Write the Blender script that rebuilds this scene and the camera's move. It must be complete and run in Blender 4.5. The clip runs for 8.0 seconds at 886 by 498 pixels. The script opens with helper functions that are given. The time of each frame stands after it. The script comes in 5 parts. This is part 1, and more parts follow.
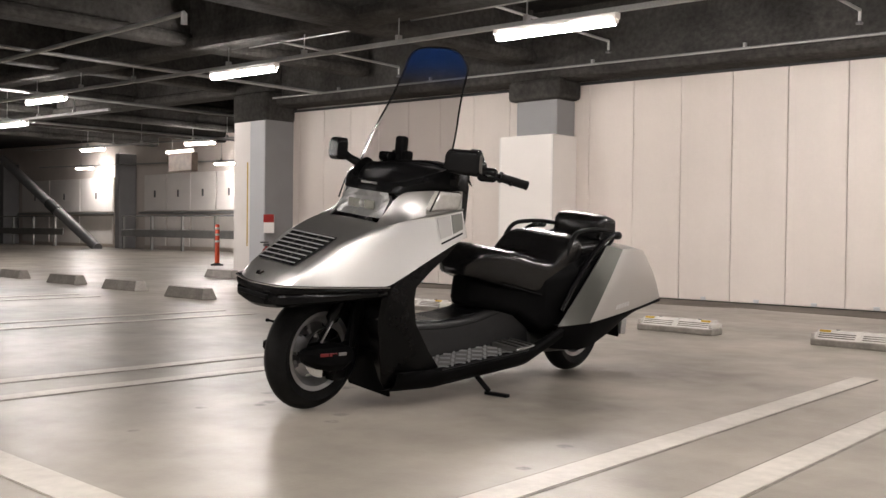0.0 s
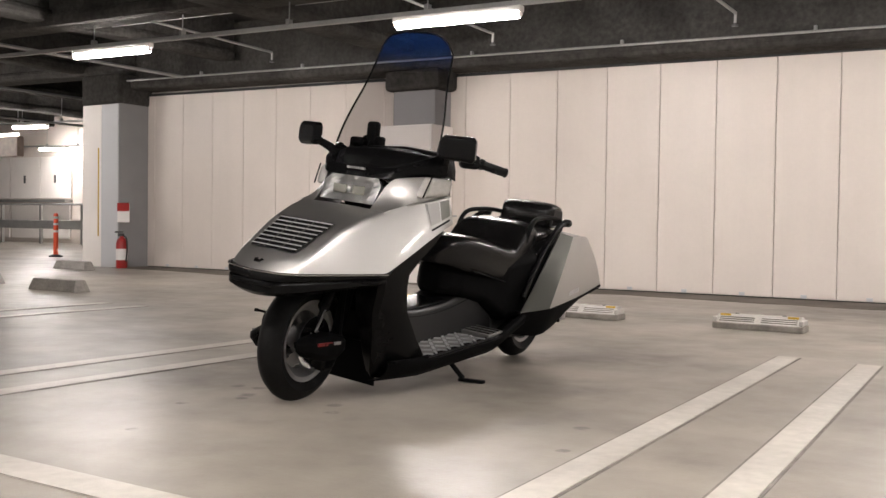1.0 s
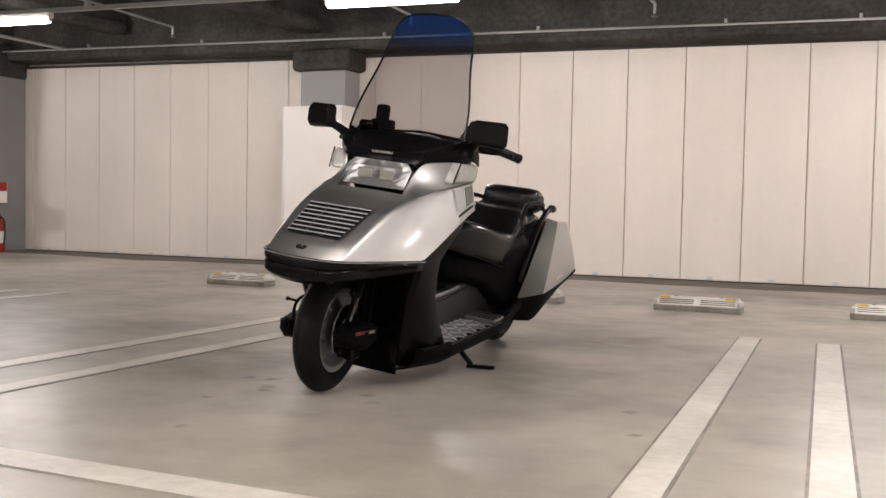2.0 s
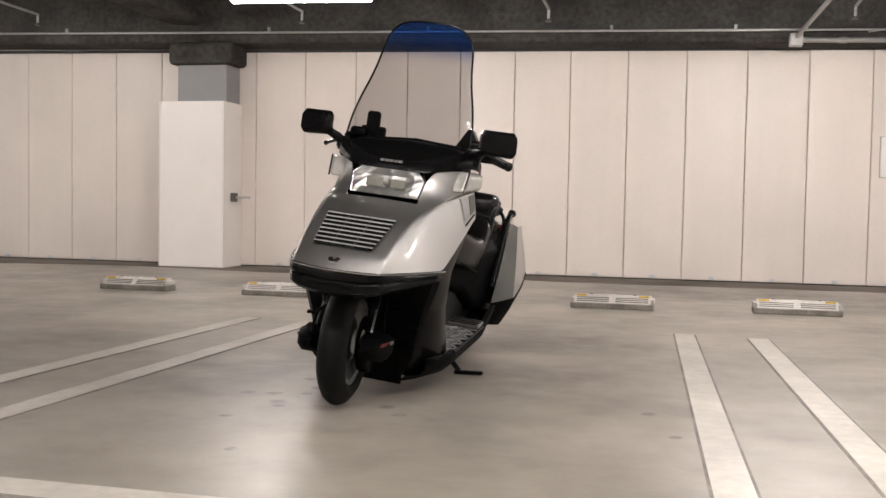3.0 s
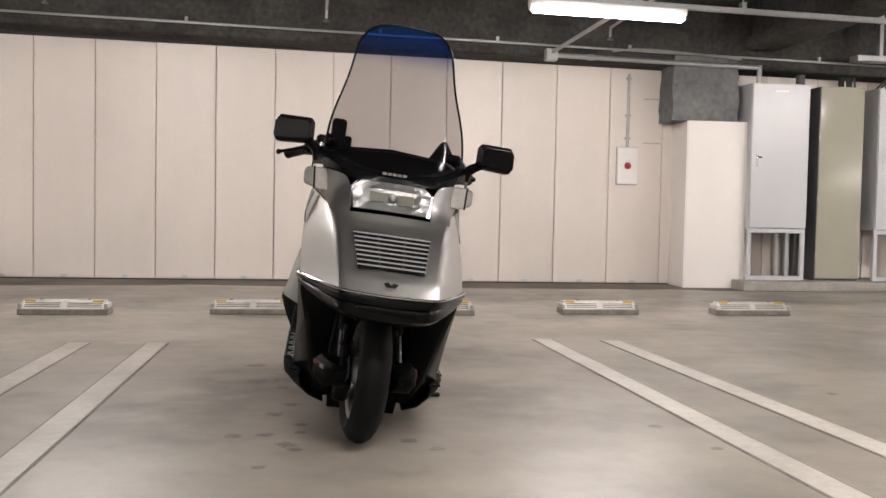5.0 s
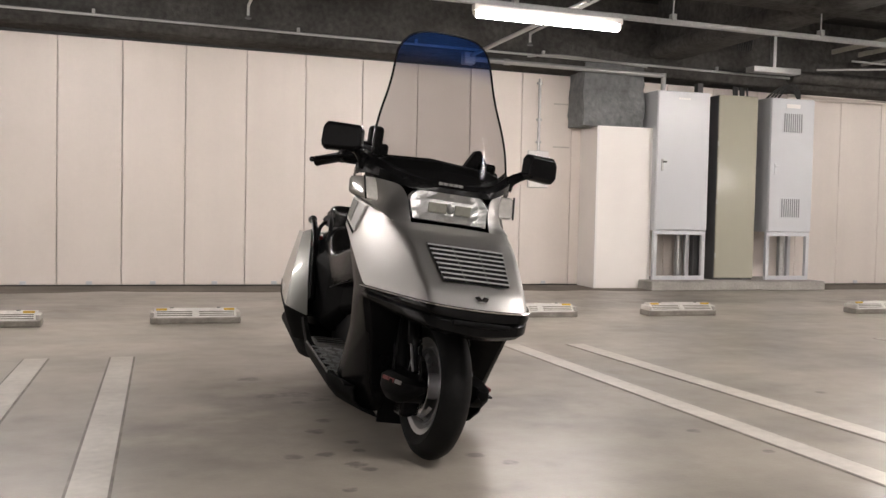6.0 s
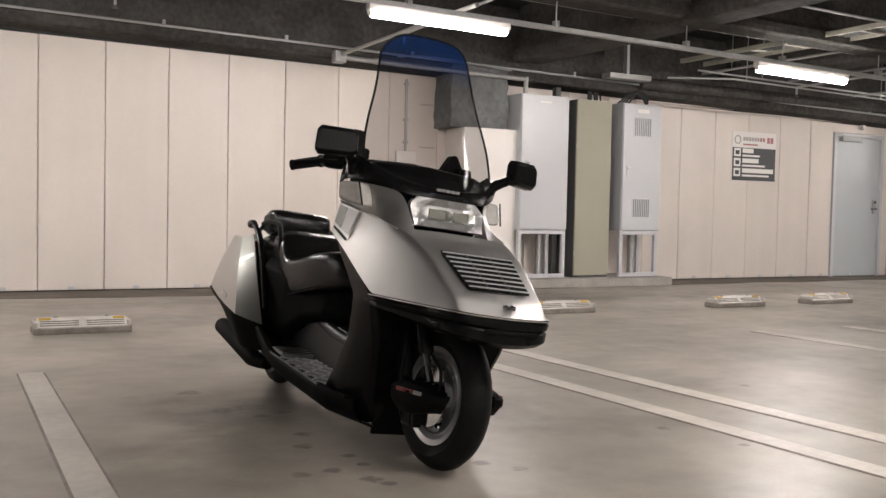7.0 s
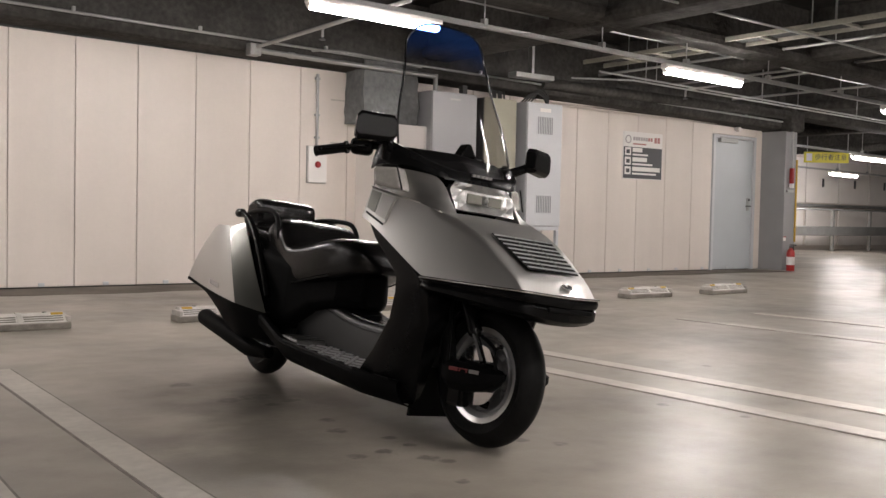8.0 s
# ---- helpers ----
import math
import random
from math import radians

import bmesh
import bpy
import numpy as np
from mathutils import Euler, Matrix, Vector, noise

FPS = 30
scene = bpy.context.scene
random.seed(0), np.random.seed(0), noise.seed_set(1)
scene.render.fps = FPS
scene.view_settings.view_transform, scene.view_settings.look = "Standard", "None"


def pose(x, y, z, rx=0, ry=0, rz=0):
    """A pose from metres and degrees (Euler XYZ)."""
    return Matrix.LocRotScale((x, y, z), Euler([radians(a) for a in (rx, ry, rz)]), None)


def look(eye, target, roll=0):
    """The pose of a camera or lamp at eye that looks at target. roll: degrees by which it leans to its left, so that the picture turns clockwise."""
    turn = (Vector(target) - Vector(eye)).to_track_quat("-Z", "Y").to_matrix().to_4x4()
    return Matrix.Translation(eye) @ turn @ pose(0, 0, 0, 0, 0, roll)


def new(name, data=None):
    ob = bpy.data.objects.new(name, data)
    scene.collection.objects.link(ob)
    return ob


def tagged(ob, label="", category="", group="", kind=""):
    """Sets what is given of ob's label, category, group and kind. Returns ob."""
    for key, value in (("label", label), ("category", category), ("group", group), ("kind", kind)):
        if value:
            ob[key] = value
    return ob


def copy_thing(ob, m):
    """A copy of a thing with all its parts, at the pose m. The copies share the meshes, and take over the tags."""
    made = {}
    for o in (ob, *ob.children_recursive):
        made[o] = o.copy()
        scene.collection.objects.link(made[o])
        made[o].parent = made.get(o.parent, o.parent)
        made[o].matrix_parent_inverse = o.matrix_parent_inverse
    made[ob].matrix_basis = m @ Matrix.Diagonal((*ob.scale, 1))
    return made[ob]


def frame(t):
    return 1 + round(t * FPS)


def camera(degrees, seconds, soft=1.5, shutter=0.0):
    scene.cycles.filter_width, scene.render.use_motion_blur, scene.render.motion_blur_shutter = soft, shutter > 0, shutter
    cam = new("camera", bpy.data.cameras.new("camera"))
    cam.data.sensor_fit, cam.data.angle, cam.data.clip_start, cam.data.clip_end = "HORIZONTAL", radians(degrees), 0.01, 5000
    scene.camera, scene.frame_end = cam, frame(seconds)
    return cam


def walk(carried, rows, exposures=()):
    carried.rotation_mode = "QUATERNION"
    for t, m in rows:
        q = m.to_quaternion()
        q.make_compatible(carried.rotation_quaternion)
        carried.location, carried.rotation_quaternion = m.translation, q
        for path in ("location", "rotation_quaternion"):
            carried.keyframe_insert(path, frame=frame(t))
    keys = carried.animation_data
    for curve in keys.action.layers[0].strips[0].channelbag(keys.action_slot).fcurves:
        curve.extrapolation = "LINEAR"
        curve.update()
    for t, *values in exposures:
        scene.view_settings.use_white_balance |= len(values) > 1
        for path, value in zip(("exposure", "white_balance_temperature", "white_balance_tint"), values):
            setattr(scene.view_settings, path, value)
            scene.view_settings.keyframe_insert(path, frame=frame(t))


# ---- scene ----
cam = camera(48.9, 8.0)
PATH = [
    (0, (1.370, 1.336, 0.715), (0.007, 2.799, 0.679), 0.7),
    (0.5, (1.128, 1.145, 0.732), (-0.120, 2.708, 0.693), 0.7),
    (1, (0.831, 0.943, 0.690), (-0.242, 2.629, 0.640), 0.8),
    (2.5, (-0.125, 0.523, 0.711), (-0.787, 2.408, 0.620), 1.1),
    (3, (-0.467, 0.421, 0.744), (-0.931, 2.365, 0.654), 1.0),
    (3.5, (-0.790, 0.431, 0.758), (-1.034, 2.414, 0.667), 1.1),
    (4, (-1.163, 0.435, 0.755), (-1.229, 2.432, 0.668), 1.1),
    (5.5, (-2.175, 0.643, 0.820), (-1.747, 2.595, 0.737), 1.2),
    (6, (-2.542, 0.747, 0.825), (-1.964, 2.659, 0.744), 1.2),
    (6.5, (-2.832, 0.865, 0.833), (-2.067, 2.712, 0.753), 1.1),
    (7, (-3.132, 1.031, 0.845), (-2.193, 2.795, 0.766), 1.2),
    (7.5, (-3.442, 1.147, 0.792), (-2.358, 2.826, 0.719), 1.2),
    (8, (-3.703, 1.299, 0.778), (-2.514, 2.906, 0.706), 1.2),
]
walk(cam, [(t, look(eye, target, roll)) for t, eye, target, roll in PATH], [(0, 0.0), (2.5, -0.03), (4, -0.10), (6, -0.18), (7, -0.20), (8, -0.35)])

# ---- world and exposure ----
world = bpy.data.worlds.new("world")
scene.world = world
world.use_nodes = True
world.node_tree.nodes["Background"].inputs[0].default_value = (0.5, 0.5, 0.52, 1)
world.node_tree.nodes["Background"].inputs[1].default_value = 0.0
scene.view_settings.exposure = 0.0
TUBE_POWER = 217.0


# ---- materials ----
def mat(name, color, rough=0.5, metal=0.0, grain=0.0, scale=40.0, stain=0.0, stain_scale=1.5, bump=0.0, bump_scale=60.0,
        coat=0.0, rvar=0.0, random_tint=0.0, spec=0.5, streak=0.0):
    m = bpy.data.materials.new(name)
    m.use_nodes = True
    nt = m.node_tree
    b = nt.nodes["Principled BSDF"]
    b.inputs["Roughness"].default_value = rough
    b.inputs["Metallic"].default_value = metal
    b.inputs["Coat Weight"].default_value = coat
    b.inputs["Coat Roughness"].default_value = 0.05
    b.inputs["Specular IOR Level"].default_value = spec
    b.inputs["Base Color"].default_value = (*color, 1)
    geo = nt.nodes.new("ShaderNodeNewGeometry")

    def noise_tex(sc, detail=4.0, source=None):
        n = nt.nodes.new("ShaderNodeTexNoise")
        n.inputs["Scale"].default_value = sc
        n.inputs["Detail"].default_value = detail
        nt.links.new(source or geo.outputs["Position"], n.inputs["Vector"])
        return n

    def scaled(socket, lo, hi):
        r = nt.nodes.new("ShaderNodeMapRange")
        r.inputs["From Min"].default_value, r.inputs["From Max"].default_value = 0.3, 0.7
        r.inputs["To Min"].default_value, r.inputs["To Max"].default_value = lo, hi
        nt.links.new(socket, r.inputs["Value"])
        return r.outputs["Result"]

    factor = None
    for amount, sc in ((grain, scale), (stain, stain_scale)):
        if amount:
            f = scaled(noise_tex(sc).outputs["Fac"], 1 - amount, 1 + amount)
            if factor is None:
                factor = f
            else:
                k = nt.nodes.new("ShaderNodeMath")
                k.operation = "MULTIPLY"
                nt.links.new(factor, k.inputs[0]), nt.links.new(f, k.inputs[1])
                factor = k.outputs[0]
    if streak:
        mp = nt.nodes.new("ShaderNodeMapping")
        mp.inputs["Scale"].default_value = (5.0, 5.0, 0.35)
        nt.links.new(geo.outputs["Position"], mp.inputs["Vector"])
        f = scaled(noise_tex(1.0, 6.0, mp.outputs["Vector"]).outputs["Fac"], 1 - streak, 1 + streak)
        k = nt.nodes.new("ShaderNodeMath")
        k.operation = "MULTIPLY"
        nt.links.new(factor, k.inputs[0]), nt.links.new(f, k.inputs[1])
        factor = k.outputs[0]
    if random_tint:
        info = nt.nodes.new("ShaderNodeObjectInfo")
        r = nt.nodes.new("ShaderNodeMapRange")
        r.inputs["To Min"].default_value, r.inputs["To Max"].default_value = 1 - random_tint, 1 + random_tint
        nt.links.new(info.outputs["Random"], r.inputs["Value"])
        if factor is None:
            factor = r.outputs["Result"]
        else:
            k = nt.nodes.new("ShaderNodeMath")
            k.operation = "MULTIPLY"
            nt.links.new(factor, k.inputs[0]), nt.links.new(r.outputs["Result"], k.inputs[1])
            factor = k.outputs[0]
    if factor is not None:
        v = nt.nodes.new("ShaderNodeVectorMath")
        v.operation = "SCALE"
        v.inputs[0].default_value = color
        nt.links.new(factor, v.inputs["Scale"])
        nt.links.new(v.outputs["Vector"], b.inputs["Base Color"])
    if rvar:
        nt.links.new(scaled(noise_tex(stain_scale * 2.3).outputs["Fac"], rough - rvar, rough + rvar), b.inputs["Roughness"])
    if bump:
        bn = nt.nodes.new("ShaderNodeBump")
        bn.inputs["Strength"].default_value = bump
        bn.inputs["Distance"].default_value = 0.01
        nt.links.new(noise_tex(bump_scale, 5).outputs["Fac"], bn.inputs["Height"])
        nt.links.new(bn.outputs["Normal"], b.inputs["Normal"])
    return m


def glow(name, color, power):
    m = bpy.data.materials.new(name)
    m.use_nodes = True
    b = m.node_tree.nodes["Principled BSDF"]
    b.inputs["Base Color"].default_value = (0.8, 0.8, 0.8, 1)
    b.inputs["Emission Color"].default_value = (*color, 1)
    b.inputs["Emission Strength"].default_value = power
    return m


def floor_material():
    """Worn grey floor coating: broad cloudiness, traffic smears, dark blotches, small chips, a few oil drips and shade
    painted round the scooter.
    """
    m = bpy.data.materials.new("coated_concrete")
    m.use_nodes = True
    nt = m.node_tree
    b = nt.nodes["Principled BSDF"]
    b.inputs["Specular IOR Level"].default_value = 0.37
    geo = nt.nodes.new("ShaderNodeNewGeometry")

    def noise_at(scale, lo, hi, a, c, stretch=None, detail=5.0, rough=0.55):
        n = nt.nodes.new("ShaderNodeTexNoise")
        n.inputs["Scale"].default_value, n.inputs["Detail"].default_value, n.inputs["Roughness"].default_value = scale, detail, rough
        src = geo.outputs["Position"]
        if stretch:
            mp = nt.nodes.new("ShaderNodeMapping")
            mp.inputs["Scale"].default_value = stretch
            nt.links.new(src, mp.inputs["Vector"])
            src = mp.outputs["Vector"]
        nt.links.new(src, n.inputs["Vector"])
        r = nt.nodes.new("ShaderNodeMapRange")
        r.interpolation_type = "SMOOTHSTEP"
        for k, v in (("From Min", lo), ("From Max", hi), ("To Min", a), ("To Max", c)):
            r.inputs[k].default_value = v
        nt.links.new(n.outputs["Fac"], r.inputs["Value"])
        return r.outputs["Result"]

    def times(p, q):
        k = nt.nodes.new("ShaderNodeMath")
        k.operation = "MULTIPLY"
        nt.links.new(p, k.inputs[0]), nt.links.new(q, k.inputs[1])
        return k.outputs[0]

    f = times(noise_at(0.55, 0.3, 0.7, 0.80, 1.16), noise_at(9, 0.3, 0.7, 0.96, 1.04))
    f = times(f, noise_at(1.1, 0.3, 0.7, 0.92, 1.07))
    f = times(f, noise_at(1.5, 0.50, 0.74, 1.0, 0.78, (0.8, 1.1, 1), 5, 0.55))
    f = times(f, noise_at(4.2, 0.58, 0.80, 1.0, 0.80, None, 4, 0.5))
    f = times(f, noise_at(0.35, 0.45, 0.62, 1.0, 0.88, (0.6, 1.6, 1), 6, 0.6))
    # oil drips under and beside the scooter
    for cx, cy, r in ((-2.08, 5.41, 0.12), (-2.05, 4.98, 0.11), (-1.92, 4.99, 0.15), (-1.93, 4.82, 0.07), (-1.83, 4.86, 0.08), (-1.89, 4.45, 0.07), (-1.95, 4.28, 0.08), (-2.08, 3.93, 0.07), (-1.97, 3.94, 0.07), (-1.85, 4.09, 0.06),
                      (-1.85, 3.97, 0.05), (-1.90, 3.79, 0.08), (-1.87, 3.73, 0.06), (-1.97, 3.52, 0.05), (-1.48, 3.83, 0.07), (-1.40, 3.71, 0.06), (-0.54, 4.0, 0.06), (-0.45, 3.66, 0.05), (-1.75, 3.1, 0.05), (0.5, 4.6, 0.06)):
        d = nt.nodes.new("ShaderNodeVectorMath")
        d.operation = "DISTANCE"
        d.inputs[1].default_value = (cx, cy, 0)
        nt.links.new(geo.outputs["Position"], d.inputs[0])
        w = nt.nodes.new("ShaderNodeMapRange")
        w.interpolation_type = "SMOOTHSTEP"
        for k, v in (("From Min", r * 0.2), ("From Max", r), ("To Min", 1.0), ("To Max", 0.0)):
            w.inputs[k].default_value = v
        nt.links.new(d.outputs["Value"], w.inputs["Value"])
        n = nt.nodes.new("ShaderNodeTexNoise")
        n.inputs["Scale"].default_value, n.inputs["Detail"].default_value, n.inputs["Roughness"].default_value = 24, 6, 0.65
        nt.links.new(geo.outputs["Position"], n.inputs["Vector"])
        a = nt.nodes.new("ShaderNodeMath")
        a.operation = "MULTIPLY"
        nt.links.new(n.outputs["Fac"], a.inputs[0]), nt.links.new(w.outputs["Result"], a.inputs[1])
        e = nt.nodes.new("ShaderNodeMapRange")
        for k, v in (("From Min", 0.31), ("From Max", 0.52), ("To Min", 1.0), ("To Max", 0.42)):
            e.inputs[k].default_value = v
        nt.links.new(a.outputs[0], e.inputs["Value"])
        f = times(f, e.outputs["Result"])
    # broad darker patches; the first four mix stains with the scooter's painted shadow
    stain_shade = noise_at(2.4, 0.32, 0.68, 0.35, 1.0, None, 6, 0.6)
    # those near y 9 darken the floor between wheel stops and wall
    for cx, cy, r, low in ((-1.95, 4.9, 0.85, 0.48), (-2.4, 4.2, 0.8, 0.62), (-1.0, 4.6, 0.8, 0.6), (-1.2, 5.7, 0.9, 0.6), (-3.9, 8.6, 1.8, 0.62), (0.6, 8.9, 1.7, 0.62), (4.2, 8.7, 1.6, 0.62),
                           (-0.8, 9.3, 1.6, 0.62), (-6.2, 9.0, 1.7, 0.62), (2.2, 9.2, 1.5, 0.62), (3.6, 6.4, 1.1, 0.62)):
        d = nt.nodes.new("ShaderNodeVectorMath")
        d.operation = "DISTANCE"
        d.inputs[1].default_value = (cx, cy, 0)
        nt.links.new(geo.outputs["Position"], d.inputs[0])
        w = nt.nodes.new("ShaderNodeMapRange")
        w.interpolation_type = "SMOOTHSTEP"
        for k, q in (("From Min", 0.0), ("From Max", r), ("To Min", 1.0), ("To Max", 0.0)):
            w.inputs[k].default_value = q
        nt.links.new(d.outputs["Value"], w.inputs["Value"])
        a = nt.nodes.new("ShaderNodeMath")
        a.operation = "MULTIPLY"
        nt.links.new(stain_shade, a.inputs[0]), nt.links.new(w.outputs["Result"], a.inputs[1])
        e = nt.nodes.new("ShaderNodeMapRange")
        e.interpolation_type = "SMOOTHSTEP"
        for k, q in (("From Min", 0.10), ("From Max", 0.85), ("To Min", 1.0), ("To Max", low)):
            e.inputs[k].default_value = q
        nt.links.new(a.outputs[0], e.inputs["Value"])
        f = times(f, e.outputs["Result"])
    v = nt.nodes.new("ShaderNodeVectorMath")
    v.operation = "SCALE"
    v.inputs[0].default_value = (0.282, 0.2545, 0.216)
    nt.links.new(f, v.inputs["Scale"])
    nt.links.new(v.outputs["Vector"], b.inputs["Base Color"])
    nt.links.new(times(noise_at(1.4, 0.3, 0.7, 0.31, 0.41), noise_at(6, 0.3, 0.7, 0.92, 1.1)), b.inputs["Roughness"])
    bn = nt.nodes.new("ShaderNodeBump")
    bn.inputs["Strength"].default_value, bn.inputs["Distance"].default_value = 0.05, 0.01
    nt.links.new(noise_at(70, 0.2, 0.8, 0, 1), bn.inputs["Height"])
    nt.links.new(bn.outputs["Normal"], b.inputs["Normal"])
    return m


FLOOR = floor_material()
LINE = mat("worn_line_paint", (0.46, 0.43, 0.385), 0.45, grain=0.09, scale=22, stain=0.16, stain_scale=2.2, bump=0.1, bump_scale=150)
PANEL = mat("cream_wall_panel", (0.70, 0.631, 0.578), 0.42, grain=0.012, scale=30, stain=0.055, stain_scale=0.8, bump=0.03, bump_scale=90, random_tint=0.03, streak=0.018)
GRIME = mat("line_edge_grime", (0.17, 0.152, 0.132), 0.6, grain=0.15, scale=20, stain=0.3, stain_scale=5)
SEAL = mat("panel_joint", (0.50, 0.455, 0.41), 0.8, grain=0.2, scale=3, stain=0.35, stain_scale=0.9)
WHITE = mat("white_sheet", (0.84, 0.795, 0.755), 0.4, stain=0.03, stain_scale=2)
GREY_COL = mat("grey_column_paint", (0.27, 0.267, 0.272), 0.5, stain=0.05, stain_scale=3, bump=0.02)
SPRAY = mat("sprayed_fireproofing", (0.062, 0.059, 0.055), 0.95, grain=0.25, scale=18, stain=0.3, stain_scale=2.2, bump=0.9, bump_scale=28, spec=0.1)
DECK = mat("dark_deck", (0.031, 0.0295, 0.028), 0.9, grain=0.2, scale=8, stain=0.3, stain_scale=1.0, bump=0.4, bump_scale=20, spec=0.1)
STEEL = mat("galvanised_steel", (0.42, 0.42, 0.41), 0.45, metal=0.7, grain=0.1, scale=60, stain=0.08, stain_scale=5)
DARKSTEEL = mat("dark_steel", (0.10, 0.10, 0.10), 0.6, metal=0.3)
TUBE = glow("lit_tube", (1.0, 0.925, 0.885), TUBE_POWER)
CABINET = mat("pale_cabinet_paint", (0.54, 0.546, 0.563), 0.33, stain=0.02, stain_scale=2)
BEIGE = mat("beige_gloss_paint", (0.36, 0.345, 0.28), 0.12, stain=0.02, stain_scale=2)
DARK = mat("dark_gap", (0.03, 0.03, 0.03), 0.8)
CONCRETE = mat("rough_concrete", (0.33, 0.31, 0.285), 0.85, grain=0.12, scale=50, stain=0.15, stain_scale=6, bump=0.4, bump_scale=90)
RESIN = mat("recycled_resin", (0.47, 0.45, 0.415), 0.55, grain=0.06, scale=60, stain=0.15, stain_scale=9, bump=0.2, bump_scale=100)
DIRTY_RESIN = mat("dirty_recycled_resin", (0.25, 0.23, 0.205), 0.75, grain=0.12, scale=50, stain=0.3, stain_scale=7, bump=0.3, bump_scale=90)
DARK_MARGIN = mat("dark_floor_margin", (0.150, 0.132, 0.112), 0.75, grain=0.12, scale=25, stain=0.30, stain_scale=1.7, bump=0.2, bump_scale=60, spec=0.2)
YELLOW = mat("yellow_reflector", (0.55, 0.34, 0.03), 0.4)
RED = mat("red_paint", (0.33, 0.018, 0.017), 0.35, stain=0.04)
ORANGE = mat("orange_post", (0.85, 0.11, 0.04), 0.4)
WHITEPLASTIC = mat("white_plastic", (0.78, 0.75, 0.72), 0.35)
BLACKPRINT = mat("dark_print", (0.06, 0.06, 0.065), 0.4)
YELLOWSIGN = mat("yellow_sign", (0.78, 0.70, 0.05), 0.4)
DOORBLUE = mat("pale_blue_door", (0.46, 0.49, 0.51), 0.35, stain=0.03, stain_scale=2)


# ---- mesh helpers ----
def part(name, bm, material, parent=None, label="", smooth=False):
    me = bpy.data.meshes.new(name)
    bmesh.ops.recalc_face_normals(bm, faces=bm.faces)
    bm.to_mesh(me)
    bm.free()
    me.materials.append(material)
    if smooth:
        for p in me.polygons:
            p.use_smooth = True
        me.set_sharp_from_angle(angle=radians(38))
    ob = new(name, me)
    if parent is not None:
        ob.parent = parent
    if label:
        ob["label"] = label
    return ob


def thing(name, label, category, where=None, group="", kind=""):
    ob = new(name)
    ob.empty_display_size = 0.1
    ob.matrix_world = where or Matrix()
    return tagged(ob, label, category, group, kind)


def add_box(bm, x0, x1, y0, y1, z0, z1, bevel=0.0, m=None):
    r = bmesh.ops.create_cube(bm, size=1)
    vs = r["verts"]
    for v in vs:
        v.co = Vector(((x0 + x1) / 2 + v.co.x * (x1 - x0), (y0 + y1) / 2 + v.co.y * (y1 - y0), (z0 + z1) / 2 + v.co.z * (z1 - z0)))
    if bevel:
        es = list({e for v in vs for e in v.link_edges})
        out = bmesh.ops.bevel(bm, geom=es, offset=bevel, segments=2, affect="EDGES", profile=0.5)
        vs = list({v for v in vs if v.is_valid} | set(out["verts"]))
    if m is not None:
        for v in vs:
            v.co = m @ v.co
    return bm


def box(x0, x1, y0, y1, z0, z1, bevel=0.0, m=None):
    return add_box(bmesh.new(), x0, x1, y0, y1, z0, z1, bevel, m)


def spline(pts, n):
    """n points on a smooth curve through pts."""
    p = [Vector(q) for q in pts]
    p = [p[0] * 2 - p[1]] + p + [p[-1] * 2 - p[-2]]
    out = []
    for k in range(n):
        u = k / (n - 1) * (len(p) - 3)
        i = min(int(u), len(p) - 4)
        f = u - i
        a, b, c, d = p[i:i + 4]
        out.append(0.5 * ((2 * b) + (c - a) * f + (2 * a - 5 * b + 4 * c - d) * f * f + (3 * b - a - 3 * c + d) * f ** 3))
    return out


def add_tube(bm, pts, r, sides=10, caps=True):
    p = [Vector(q) for q in pts]
    rad = r if isinstance(r, (list, tuple)) else [r] * len(p)
    rings = []
    up = None
    for i, q in enumerate(p):
        t = (p[min(i + 1, len(p) - 1)] - p[max(i - 1, 0)]).normalized()
        if up is None:
            up = t.orthogonal().normalized()
        up = (up - t * up.dot(t)).normalized()
        s = t.cross(up)
        rings.append([bm.verts.new(q + rad[i] * (math.cos(a) * up + math.sin(a) * s)) for a in (2 * math.pi * k / sides for k in range(sides))])
    for a, b in zip(rings, rings[1:]):
        for k in range(sides):
            bm.faces.new((a[k], a[(k + 1) % sides], b[(k + 1) % sides], b[k]))
    if caps:
        bm.faces.new(rings[0][::-1]), bm.faces.new(rings[-1])
    return bm


def tube(pts, r, sides=10):
    return add_tube(bmesh.new(), pts, r, sides)


def grid(rows, closed=False):
    """A sheet through rows of points; closed joins each row's end to its start."""
    bm = bmesh.new()
    vs = [[bm.verts.new(Vector(p)) for p in row] for row in rows]
    for a, b in zip(vs, vs[1:]):
        n = len(a)
        for k in range(n if closed else n - 1):
            bm.faces.new((a[k], a[(k + 1) % n], b[(k + 1) % n], b[k]))
    return bm


def solid(rows):
    """A closed body lofted through rings of points."""
    bm = bmesh.new()
    vs = [[bm.verts.new(Vector(p)) for p in row] for row in rows]
    for a, b in zip(vs, vs[1:]):
        n = len(a)
        for k in range(n):
            bm.faces.new((a[k], a[(k + 1) % n], b[(k + 1) % n], b[k]))
    bm.faces.new(vs[0][::-1]), bm.faces.new(vs[-1])
    return bm


def prism(outline, depth, axis="x", at=0.0):
    """An outline of 2D points pushed to a depth along an axis, centred on at."""
    def place(p, d):
        return {"x": (d, p[0], p[1]), "y": (p[0], d, p[1]), "z": (p[0], p[1], d)}[axis]
    return solid([[place(p, at - depth / 2) for p in outline], [place(p, at + depth / 2) for p in outline]])


